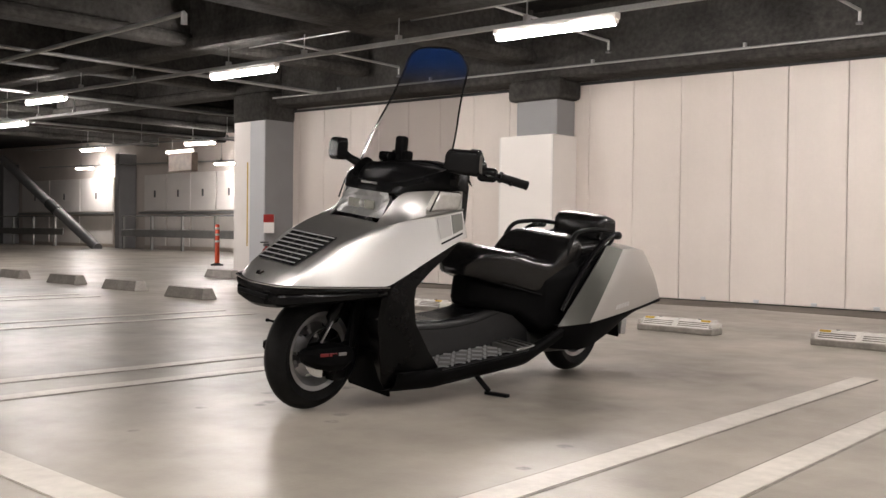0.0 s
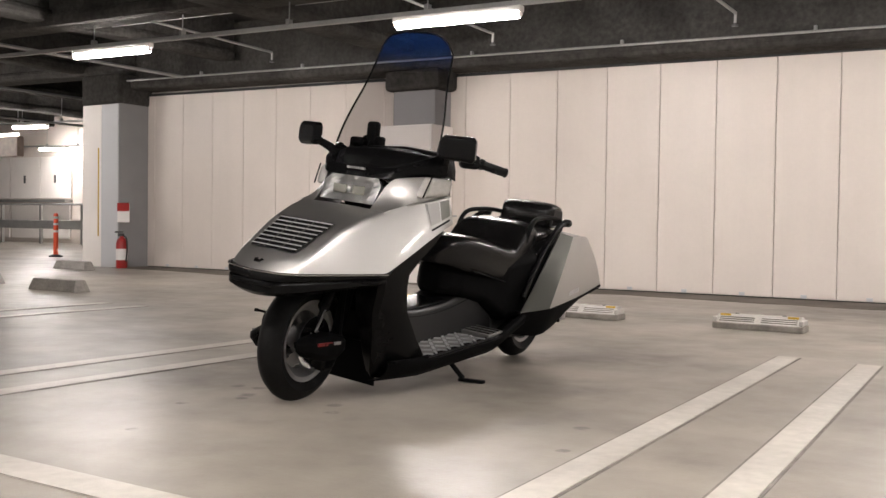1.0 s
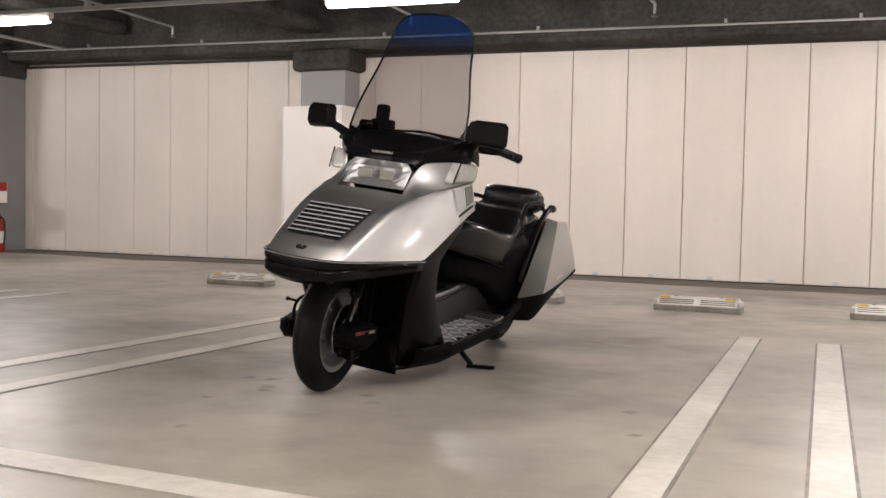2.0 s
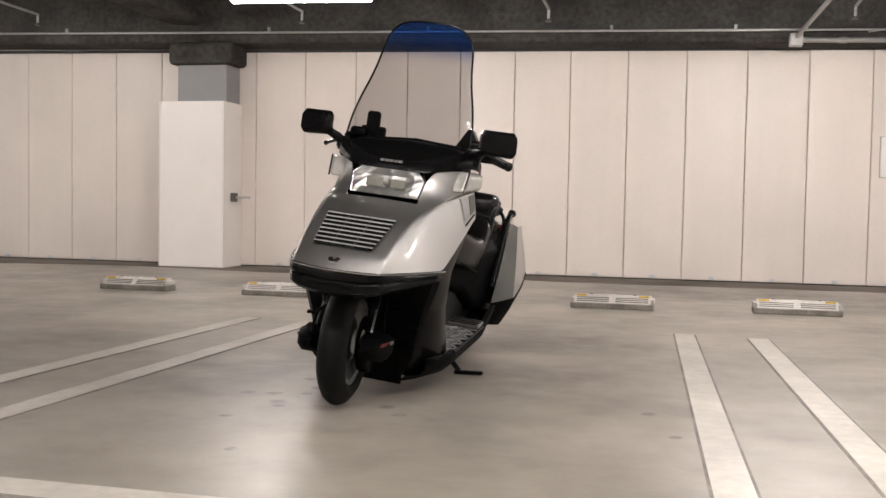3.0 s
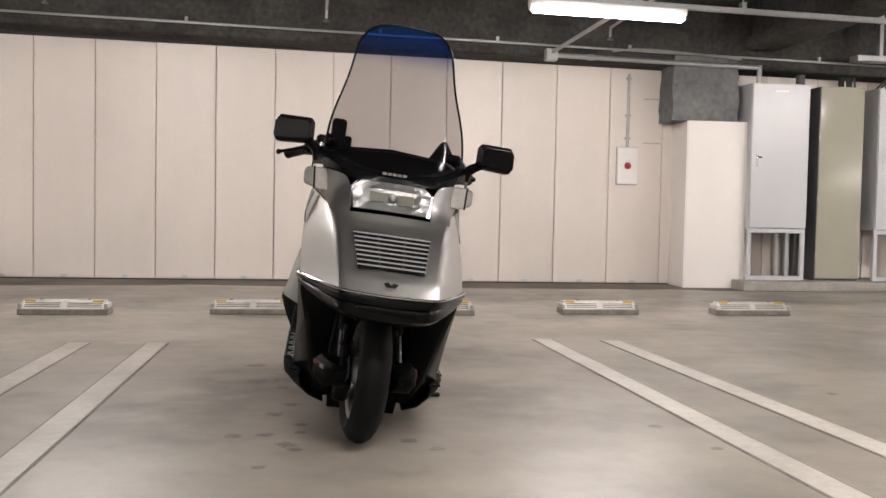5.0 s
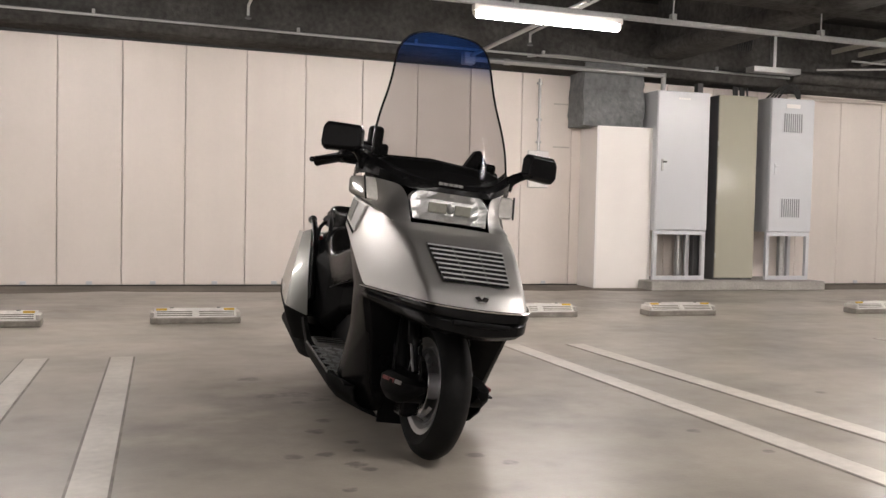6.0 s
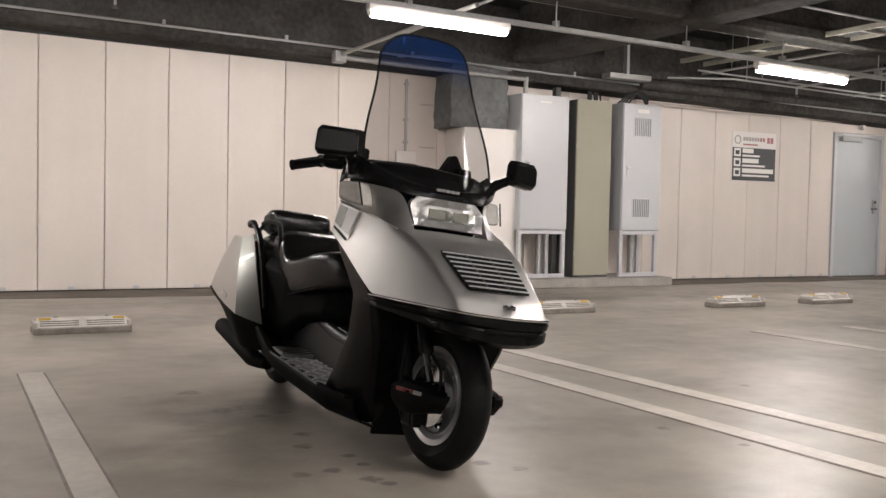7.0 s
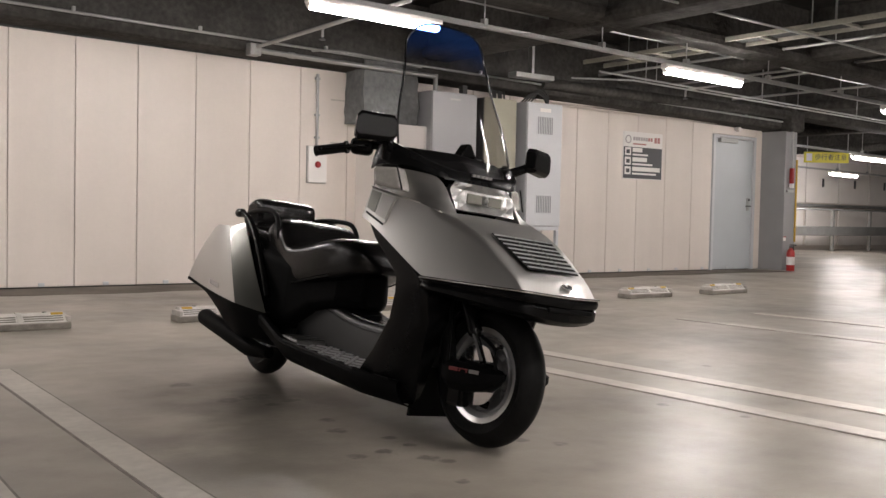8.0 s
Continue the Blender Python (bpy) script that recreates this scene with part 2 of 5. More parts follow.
def lathe(profile, steps=40, axis="x"):
    """profile: (radius, along) closed loop turned about an axis."""
    bm = bmesh.new()
    rings = []
    for k in range(steps):
        a = 2 * math.pi * k / steps
        ring = []
        for r, s in profile:
            c = (s, r * math.cos(a), r * math.sin(a)) if axis == "x" else ((r * math.cos(a), s, r * math.sin(a)) if axis == "y" else (r * math.cos(a), r * math.sin(a), s))
            ring.append(bm.verts.new(c))
        rings.append(ring)
    n = len(profile)
    for k in range(steps):
        a, b = rings[k], rings[(k + 1) % steps]
        for i in range(n):
            bm.faces.new((a[i], a[(i + 1) % n], b[(i + 1) % n], b[i]))
    return bm


def thicken(ob, t, offset=-1.0):
    md = ob.modifiers.new("thickness", "SOLIDIFY")
    md.thickness, md.offset = t, offset
    sp = ob.modifiers.new("edges", "EDGE_SPLIT")
    sp.split_angle = radians(40)
    return ob


def soften(ob, w, seg=2):
    md = ob.modifiers.new("edges", "BEVEL")
    md.width, md.segments, md.limit_method, md.angle_limit = w, seg, "ANGLE", radians(35)
    return ob


def moved(bm, m):
    bmesh.ops.transform(bm, matrix=m, verts=bm.verts)
    return bm


# ---- setting ----
YW = 10.88           # face of the panelled wall
PITCH, SEAM0 = 0.6, 1.40
CEIL = 3.25
# the deck and all that hangs from it falls slightly towards the east
FALL = pose(-1.5, 0, 0, 0, 1.1, 0) @ pose(1.5, 0, 0)


def hung(ob):
    ob.matrix_world = FALL @ ob.matrix_world
    return ob


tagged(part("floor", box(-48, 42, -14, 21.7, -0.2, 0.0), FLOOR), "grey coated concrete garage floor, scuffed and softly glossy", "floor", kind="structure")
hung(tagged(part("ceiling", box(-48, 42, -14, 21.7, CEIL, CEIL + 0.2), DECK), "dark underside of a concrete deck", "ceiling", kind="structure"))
north = tagged(part("wall_north", box(-10.75, 9.70, YW + 0.05, YW + 0.2, 0, 2.60), SEAL), "wall of upright cream panels with dark joints", "wall", kind="structure")
tagged(part("wall_south", box(-48, 42, -14.2, -14, 0, 4.3), PANEL), "plain cream garage wall", "wall", kind="structure")
tagged(part("wall_west", box(-48.2, -48, -14, 21.7, 0, 4.3), PANEL), "plain cream garage wall", "wall", kind="structure")
tagged(part("wall_east", box(42, 42.2, -14, 21.7, 0, 4.3), PANEL), "plain cream garage wall", "wall", kind="structure")
tagged(part("wall_back_west", box(-48, -10.75, 18.9, 19.1, 0, 4.3), PANEL), "far cream garage wall", "wall", kind="structure")
tagged(part("wall_back_east", box(9.62, 42, 17.0, 17.2, 0, 4.3), PANEL), "far cream garage wall", "wall", kind="structure")


def lamp_row(y, centres, z):
    bm = bmesh.new()
    x0, x1 = min(centres) - 3.6, max(centres) + 3.7
    add_box(bm, x0, x1, y - 0.022, y + 0.022, z + 0.075, z + 0.115, 0.004)
    rail = tagged(part("lighting_rail", bm, STEEL), "galvanised lighting rail hung under the ceiling", "cable rail")
    hung(rail)
    for c in centres:
        for d in (-0.28, 1.07, 2.47):
            part("hanger", tube([(c + d, y, z + 0.1), (c + d, y, CEIL)], 0.006, 6), STEEL, rail)
            part("clamp", box(c + d - 0.02, c + d + 0.02, y - 0.03, y + 0.03, z + 0.10, z + 0.16, 0.004), STEEL, rail)


def lamp(where):
    lt = thing("ceiling_lamp", "lit white batten lamp with a long diffuser under a lighting rail", "lamp", where, "lamps in rows")
    part("housing", box(-0.615, 0.615, -0.035, 0.035, 0.024, 0.075, 0.006), WHITEPLASTIC, lt)
    part("diffuser", solid([[(sx, 0.040 * math.cos(a), 0.024 - 0.050 * math.sin(a)) for a in [math.pi * k / 8 for k in range(9)]] for sx in (-0.58, 0.58)]), TUBE, lt, "glowing rounded diffuser")
    for s in (-1, 1):
        part("end_cap", tube([(s * 0.58, 0, 0.008), (s * 0.60, 0, 0.008), (s * 0.615, 0, 0.012)], [0.026, 0.025, 0.012], 8), WHITEPLASTIC, lt)
    return lt


def every(first, count, pitch=4.03):
    return [first + pitch * k for k in range(count)]


first_lamp = None
# rows at y 3.65 down to -8.2 are unseen, added to light the foreground
for y, z, centres in ((7.76, 2.322, [-16.9, -12.58, -7.735, -3.46, 0.345, 4.288, 8.3, 12.3, 16.3]), (3.65, 2.34, [0.95, 4.98]), (2.1, 2.34, [-1.1]), (-0.6, 2.34, every(-7.58, 2)), (-8.2, 2.34, every(-11.8, 6) + [15.2]),
                      (9.4, 2.34, [-21.5, -17.5]), (13.9, 2.34, [-23.1, -18.05]), (18.1, 2.225, [-31.85, -23.1]), (11.9, 2.34, every(14.6, 2)), (15.0, 2.34, [18.8])):
    lamp_row(y, centres, z)
    for c in centres:
        m = FALL @ pose(c, y, z)
        if first_lamp is None:
            first_lamp = lamp(m)
        else:
            copy_thing(first_lamp, m)


# ---- beams, columns and services ----
def beam(name, x0, x1, y0, y1, z0, label):
    """A sprayed steel beam: thick bottom flange and a thinner web up to the deck."""
    bm = bmesh.new()
    along_x = (x1 - x0) > (y1 - y0)
    add_box(bm, x0, x1, y0, y1, z0, z0 + 0.15, 0.052)
    if along_x:
        c = (y0 + y1) / 2
        add_box(bm, x0, x1, c - 0.10, c + 0.10, z0 + 0.125, CEIL + 0.01)
    else:
        c = (x0 + x1) / 2
        add_box(bm, c - 0.10, c + 0.10, y0, y1, z0 + 0.125, CEIL + 0.01)
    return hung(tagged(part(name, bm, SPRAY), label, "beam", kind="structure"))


LB = "steel beam coated in rough grey fireproofing"
beam("beam_edge", -10.75, 9.62, 10.48, 10.93, 2.42, LB)
beam("beam_edge_west", -48, -10.75, 10.48, 10.88, 2.66, LB)
beam("beam_edge_east", 9.62, 42, 10.48, 10.88, 2.66, LB)
beam("beam_mid", -48, 42, 7.58, 7.93, 2.64, LB)
beam("beam_south", -48, 42, 1.6, 1.95, 2.72, LB)
for i, x in enumerate((-5.9, 2.86)):
    beam("beam_cross_%d" % i, x - 0.2, x + 0.2, -14, 10.47, 2.62, LB)
for i, x in enumerate((-8.75, -11.9, -15.1, -18.3, -21.5, -25.0, 6.0, 9.9, 13.0, 16.5)):
    y1 = 10.47 if -10.7 < x < 9.6 else 16.9
    beam("beam_joist_%d" % i, x - 0.16, x + 0.16, -14, y1, 2.70, LB)

# panels
x_left, x_right = -10.75, 9.62
edges = []
x = SEAM0 - PITCH * 20
while x < x_right:
    edges.append(x)
    x += PITCH
edges = [x_left] + [e for e in edges if e > x_left + 0.1] + [x_right]
shared = {}
for a, b in zip(edges, edges[1:]):
    w = round(b - a, 3)
    z0 = 0.012
    top = 2.40
    if b > 8.46 and a < 9.60:
        continue
    if w not in shared:
        bm = box(-w / 2 + 0.003, w / 2 - 0.003, 0, 0.06, z0, top, 0.007)
        shared[w] = part("panel", bm, PANEL, north)
        ob = shared[w]
    else:
        ob = new("panel", shared[w].data)
        ob.parent = north
    ob.location = ((a + b) / 2, YW, 0)
    ob.scale.z = (2.42 - 0.015 * ((a + b) / 2 + 2)) / 2.40
# remaining pieces round the door opening
part("panel", box(8.005, 8.46, YW, YW + 0.06, 0.012, 2.27), PANEL, north)
part("panel", box(8.465, 9.54, YW + 0.002, YW + 0.06, 2.10, 2.27), PANEL, north)
part("panel", box(9.545, 9.70, YW, YW + 0.06, 0.012, 2.27), PANEL, north)
clip_bm = box(-0.028, 0.028, -0.012, 0.0, 0.015, 0.05, 0.003)
clip = part("clip", clip_bm, CABINET, north)
clip.location = (edges[1] + 0.3, YW, 0)
for e in edges[2:-2]:
    o = new("clip", clip.data)
    o.parent, o.location = north, (e + 0.3, YW, 0)
strip = part("joint_strip", box(-10.75, 9.6, YW - 0.01, YW + 0.03, 2.405, 2.44), DARK, north)
strip.matrix_world = pose(-2, 0, 0, 0, 0.86, 0) @ pose(2, 0, 0)
# thin added sheet that makes the floor darker along the wall foot
margin = solid([[(x, 10.875, -0.001), (x, 10.875, 0.003), (x, 10.14 + 0.22 * noise.noise(Vector((x * 0.55, 3.1, 0))) + 0.08 * noise.noise(Vector((x * 2.3, 7.7, 0))), 0.003), (x, 10.14 + 0.22 * noise.noise(Vector((x * 0.55, 3.1, 0))) + 0.08 * noise.noise(Vector((x * 2.3, 7.7, 0))), -0.001)] for x in [-10.75 + 0.1 * k for k in range(204)]])
tagged(part("floor_margin", margin, DARK_MARGIN), "darker uneven-edged strip of floor along the wall foot", "floor", kind="structure")
part("kick_shadow_gap", box(-10.75, 9.6, YW + 0.02, YW + 0.06, 0, 0.012), DARK, north)


def pillar_cover(where, w, d, h, label):
    t = thing("pillar_cover", label, "pillar cover", where)
    part("casing", box(-w / 2, w / 2, 0, d, 0.0, h, 0.006), WHITE, t)
    for s in (-1, 1):
        part("corner_trim", box(s * w / 2 - 0.022, s * w / 2 + 0.004, -0.004, 0.02, 0.0, h + 0.003, 0.002), WHITEPLASTIC, t)
    part("top_lid", box(-w / 2 + 0.004, w / 2 - 0.004, 0.004, d, h, h + 0.006), WHITE, t)
    return t


pillar_cover(pose(-5.755, 10.40, 0), 0.77, 0.475, 1.85, "white sheet-metal casing round the foot of a column")
pillar_cover(pose(2.437, 10.40, 0), 0.645, 0.475, 1.763, "white sheet-metal casing beside grey switch cabinets")

col = tagged(part("column_middle", box(-6.00, -5.40, 10.52, 10.87, 1.85, 2.30, 0.01), GREY_COL), "grey painted square steel column", "column", kind="structure")
cap = bmesh.new()
add_box(cap, -6.08, -5.30, 10.43, 10.87, 2.27, 2.52, 0.05)
part("sprayed_collar", cap, SPRAY, col)


def lumpy_column(name, x0, x1, y0, y1, z0, z1, label, material=SPRAY):
    bm = bmesh.new()
    add_box(bm, x0, x1, y0, y1, z0, z1)
    bmesh.ops.subdivide_edges(bm, edges=bm.edges, cuts=9, use_grid_fill=True)
    for v in bm.verts:
        n = noise.noise(v.co * 4.0) * 0.035 + noise.noise(v.co * 11.0) * 0.015
        v.co += Vector((v.co.x - (x0 + x1) / 2, v.co.y - (y0 + y1) / 2, 0)).normalized() * n
    return tagged(part(name, bm, material, smooth=True), label, "column", kind="structure")


GREYSPRAY = mat("grey_sprayed_column", (0.17, 0.175, 0.175), 0.95, grain=0.18, scale=16, stain=0.2, stain_scale=3, bump=0.8, bump_scale=30, spec=0.1)
lumpy_column("column_right", 1.95, 2.665, 10.45, 10.86, 1.769, 2.45, "column wrapped in lumpy grey fireproofing", GREYSPRAY)

for name, x0, x1 in (("column_west", -11.54, -10.75), ("column_east", 9.70, 10.0)):
    c = tagged(part(name, box(x0, x1, 10.36 if x0 < 0 else 10.44, 11.06, 0, 2.4 if x0 < 0 else 2.2, 0.012), GREY_COL), "grey painted square column with a yellow corner guard", "column", kind="structure")
    part("sprayed_collar", box(x0 - 0.03, x1 + 0.03, 10.32, 11.10, 2.38 if x0 < 0 else 2.18, 2.82 if x0 < 0 else 2.55, 0.05), SPRAY, c)
    s = -11.19 if x0 < 0 else x1
    part("corner_guard", box(s - 0.014, s + 0.014, 10.34 if x0 < 0 else 10.42, 10.40 if x0 < 0 else 10.47, 0.45, 1.75, 0.006), YELLOW, c, "yellow corner guard")
part("white_face", box(-11.548, -11.13, 10.345, 10.359, 0, 2.38), WHITE, bpy.data.objects["column_west"])
part("pale_face", box(-11.128, -10.765, 10.347, 10.359, 0, 2.38), CABINET, bpy.data.objects["column_west"])

# conduits along the edge beam
def conduit(pts, r, label, material=STEEL):
    return hung(tagged(part("conduit", tube(pts, r, 10), material, smooth=True), label, "conduit"))


conduit([(-10.7, 10.41, 2.53), (9.5, 10.41, 2.53)], 0.014, "thin galvanised conduit along the edge beam")
c = conduit([(0.62, 10.40, 2.43), (2.83, 10.40, 2.43)], 0.027, "galvanised conduit with a junction box, dropping to a cabinet")
part("junction_box", box(0.50, 0.62, 10.34, 10.46, 2.37, 2.49, 0.008), STEEL, c)
part("coupling", tube([(0.95, 10.40, 2.43), (1.02, 10.40, 2.43)], 0.034, 10), STEEL, c)
part("drop", tube([(2.83, 10.40, 2.457), (2.83, 10.40, 2.25)], 0.027, 10), STEEL, c)
part("branch", tube([(0.56, 10.30, 2.45), (0.70, 7.83, 2.53)], 0.02, 8), STEEL, c)
part("flexible_pipe", tube(spline([(1.2, 10.36, 2.50), (1.5, 10.36, 2.54), (2.0, 10.36, 2.53), (2.6, 10.36, 2.50)], 12), 0.010, 8), STEEL, c)
for x in (-9.2, -7.4, -4.9, -3.1, -1.2, 0.0, 1.4, 3.5, 5.2, 7.0, 8.6):
    o = new("saddle", bpy.data.objects["saddle"].data) if "saddle" in bpy.data.objects else part("saddle", box(-0.014, 0.014, -0.02, 0.02, 0.0, 0.05, 0.004), STEEL)
    o.parent = bpy.data.objects["conduit"]
    o.location = (x, 10.42, 2.535)


def sprinkler(where, run):
    t = thing("sprinkler_branch", "thin grey sprinkler pipe with a hanging head", "sprinkler", FALL @ where, "sprinkler branches")
    part("pipe", tube([(0, 0, 0.12), (0, -run, 0.16)], 0.014, 8), STEEL, t)
    part("drop", tube([(0, 0, 0.12), (0, 0, 0.03)], 0.013, 8), STEEL, t)
    part("head", tube([(0, 0, 0.03), (0, 0, 0.015), (0, 0, 0.014), (0, 0, 0.0)], [0.012, 0.012, 0.03, 0.03], 10), DARKSTEEL, t)
    return t


sp = sprinkler(pose(-4.25, 9.75, 2.50), 1.9)
for x, y in ((-1.75, 9.75), (0.98, 9.75), (-7.3, 9.75), (6.4, 9.75), (-3.3, 5.2)):
    copy_thing(sp, FALL @ pose(x, y, 2.50))
t = tagged(part("sprinkler_main", tube([(-30, 6.2, 2.66), (-6.4, 6.2, 2.66)], 0.025, 8), STEEL), "long grey sprinkler pipe under the ceiling", "pipe")
part("elbow_drop", tube([(-6.4, 6.2, 2.66), (-6.4, 6.2, 2.56)], 0.03, 8), STEEL, t)
for i, x in enumerate((-9.6, -13.0, -17.0)):
    tagged(part("sprinkler_pipe", tube([(x, 2.5, 2.70), (x, 17.0, 2.70)], 0.022, 8), STEEL), "grey sprinkler pipe crossing under the ceiling", "pipe", "sprinkler pipes")

# ---- electrical corner ----
plinth = tagged(part("plinth", box(2.63, 4.83, 10.08, 10.396, 0, 0.10, 0.012), CONCRETE), "low pale concrete plinth under the switch cabinets", "plinth", kind="structure")
part("plinth_back", box(2.765, 4.83, 10.397, 10.86, 0, 0.10), CONCRETE, plinth)


SLOT = mat("vent_slot_grey", (0.20, 0.20, 0.205), 0.6)
CHROME = mat("chrome", (0.75, 0.75, 0.76), 0.10, metal=1.0)


def switch_cabinet(where, w, d, z0, z1, vents, label):
    t = thing("switch_cabinet", label, "cabinet", where, "switch cabinets")
    part("body", box(-w / 2, w / 2, 0.012, d, z0, z1, 0.004), CABINET, t)
    door = part("door", box(-w / 2 + 0.004, w / 2 - 0.004, -0.010, 0.008, z0 + 0.01, z1 - 0.012, 0.004), CABINET, t)
    handle = part("handle", box(-w / 2 + 0.055, -w / 2 + 0.085, -0.018, -0.009, 1.30, 1.43, 0.004), STEEL if not vents else CABINET, door, "small lever handle")
    part("lever", box(-w / 2 + 0.058, -w / 2 + 0.115, -0.034, -0.019, 1.385, 1.405, 0.005), CHROME if not vents else CABINET, handle)
    if vents:
        part("nameplate", box(-0.09, 0.09, -0.014, -0.010, z1 - 0.11, z1 - 0.065), WHITEPLASTIC, door)
        for zc in (z0 + 0.278, z1 - 0.278):
            v = part("vent", box(-0.135, 0.135, -0.013, -0.009, zc - 0.118, zc + 0.118, 0.002), CABINET, door)
            for i in range(9):
                xx = -0.112 + i * 0.028
                o = new("slot", bpy.data.meshes["slot"]) if "slot" in bpy.data.meshes else part("slot", box(-0.007, 0.007, -0.0165, -0.0125, -0.105, 0.105), SLOT)
                o.parent, o.location = v, (xx, 0, zc)
    else:
        for i in range(5):
            part("nameplate", box(-0.07 + i * 0.03, -0.05 + i * 0.03, -0.013, -0.0095, z1 - 0.09, z1 - 0.07), WHITEPLASTIC, door)
    base = part("stand", box(-w / 2, w / 2, 0.012, 0.05, z0 - 0.045, z0 - 0.002, 0.003), CABINET, t)
    part("rail", box(-w / 2, w / 2, 0.012, 0.05, 0.10, 0.145, 0.003), CABINET, base)
    for s in (-1, 1):
        part("leg", box(s * (w / 2 - 0.022) - 0.022, s * (w / 2 - 0.022) + 0.022, 0.012, 0.055, 0.146, z0 - 0.046, 0.003), CABINET, base)
        part("leg", box(s * (w / 2 - 0.022) - 0.022, s * (w / 2 - 0.022) + 0.022, d - 0.05, d, 0.10, z0 - 0.046, 0.003), CABINET, base)
    part("cable_trunk", tube([(w / 2 - 0.17, d - 0.1, 0.10), (w / 2 - 0.17, d - 0.1, z0)], 0.045, 10), STEEL, base)
    return t


switch_cabinet(pose(3.082, 10.30, 0), 0.645, 0.40, 0.645, 2.176, False, "tall pale grey switch cabinet on an open steel stand")
switch_cabinet(pose(4.482, 10.30, 0), 0.575, 0.40, 0.645, 2.17, True, "pale grey cabinet with two slotted vents on a stand")
mid = thing("tall_cabinet", "tall glossy beige cabinet standing between two grey ones", "cabinet", pose(3.782, 10.32, 0))
part("body", box(-0.25, 0.25, 0.012, 0.45, 0.10, 2.165, 0.006), DARKSTEEL, mid)
part("door", box(-0.248, 0.248, -0.01, 0.011, 0.122, 2.168, 0.005), BEIGE, mid, "glossy beige steel door")
for x in (-0.16, 0.14):
    part("foot", box(x - 0.05, x + 0.05, -0.006, 0.011, 0.1, 0.12), DARKSTEEL, mid)
for z in (0.35, 0.95, 1.6):
    part("hinge", tube([(-0.249, -0.012, z), (-0.249, -0.012, z + 0.05)], 0.007, 8), STEEL, mid)
tagged(part("steel_post", box(3.44, 3.51, 10.62, 10.70, 0.1, CEIL - 0.05, 0.004), DARKSTEEL), "dark steel post behind the cabinets", "post", kind="structure")

# cables, bundles and trays above the cabinets
random.seed(4)
b = thing("cable_bundle", "bundle of dark cables dropping behind the cabinets", "cables", pose(4.02, 10.62, 2.1))
for i in range(7):
    part("cable", tube(spline([(i * 0.03 - 0.1, 0.02 * (i % 3), 0), (i * 0.03 - 0.1, 0.03, 0.4), (i * 0.03 - 0.08, -0.05, 0.9), (i * 0.03 - 0.1, 0, 1.14)], 8), 0.012, 6), DARK, b)
b = thing("cable_loops", "loose black cables looping over a cabinet top", "cables", pose(4.52, 10.42, 2.176))
for i in range(4):
    part("cable", tube(spline([(-0.25 + 0.05 * i, 0.1, 0.0), (-0.1 + 0.05 * i, 0.05, 0.13 + 0.02 * i), (0.1 + 0.03 * i, 0.08, 0.1), (0.22, 0.12, 0.0)], 10), 0.011, 6), DARK, b)


TRAY = mat("dull_tray_steel", (0.26, 0.25, 0.21), 0.55, metal=0.5, grain=0.1, scale=40, stain=0.15, stain_scale=4)


def ladder_tray(where, length, w=0.34):
    t = thing("cable_tray", "galvanised ladder cable tray hung from the deck", "cable tray", FALL @ where)
    for s in (-1, 1):
        part("side_rail", box(s * w / 2 - 0.010, s * w / 2 + 0.010, 0, length, 0, 0.05, 0.003), TRAY, t)
    n = int(length / 0.45)
    r0 = part("rung", box(-w / 2 + 0.011, w / 2 - 0.011, 0.2, 0.24, 0.008, 0.03), TRAY, t)
    for i in range(1, n):
        o = new("rung", r0.data)
        o.parent, o.location = t, (0, i * 0.45, 0)
    for i in range(int(length / 2)):
        for s in (-1, 1):
            part("hanger", tube([(s * (w / 2 + 0.02), 0.6 + 2 * i, 0.03), (s * (w / 2 + 0.02), 0.6 + 2 * i, CEIL - 2.68)], 0.006, 6), STEEL, t)
    return t


ladder_tray(pose(4.55, -2.0, 2.68), 11.6)
t = tagged(part("cable_box", box(3.75, 4.35, 10.0, 10.16, 2.40, 2.46, 0.006), STEEL), "short galvanised cable trunking over the cabinets", "cable rail")
part("bracket", box(4.0, 4.04, 10.02, 10.08, 2.46, CEIL), STEEL, t)
tagged(part("wall_pipe", tube([(4.5, 10.40, 2.43), (9.8, 10.40, 2.43)], 0.07, 14), SPRAY, smooth=True), "thick lagged grey pipe along the wall top", "pipe")
for z in (2.28, 2.24):
    tagged(part("wall_conduit", tube([(4.75, 10.785, z), (9.7, 10.785, z)], 0.012, 8), PANEL), "thin painted conduit along the wall", "conduit")
lc = conduit([(4.2, 9.6, 2.50), (4.6, 9.0, 2.46), (9.0, 9.0, 2.46), (20.0, 9.0, 2.46)], 0.010, "long galvanised conduit under the deck")
for x in (4.8, 7.0, 9.2, 11.4, 13.6):
    part("hanger", tube([(x, 9.0, 2.46), (x, 9.0, CEIL + 0.02)], 0.005, 6), STEEL, lc)

# more services under the deck
for y, z, x0, x1 in ((6.75, 2.66, -2.0, 20.0), (9.55, 2.62, 4.6, 16.0), (5.1, 2.78, 0.0, 18.0), (8.45, 2.80, -9.0, 16.0)):
    pc = conduit([(x0, y, z), (x1, y, z)], 0.011, "thin galvanised conduit hung under the deck")
    for k in range(int((x1 - x0) / 3)):
        part("hanger", tube([(x0 + 1 + 3 * k, y, z), (x0 + 1 + 3 * k, y, CEIL + 0.02)], 0.005, 6), STEEL, pc)
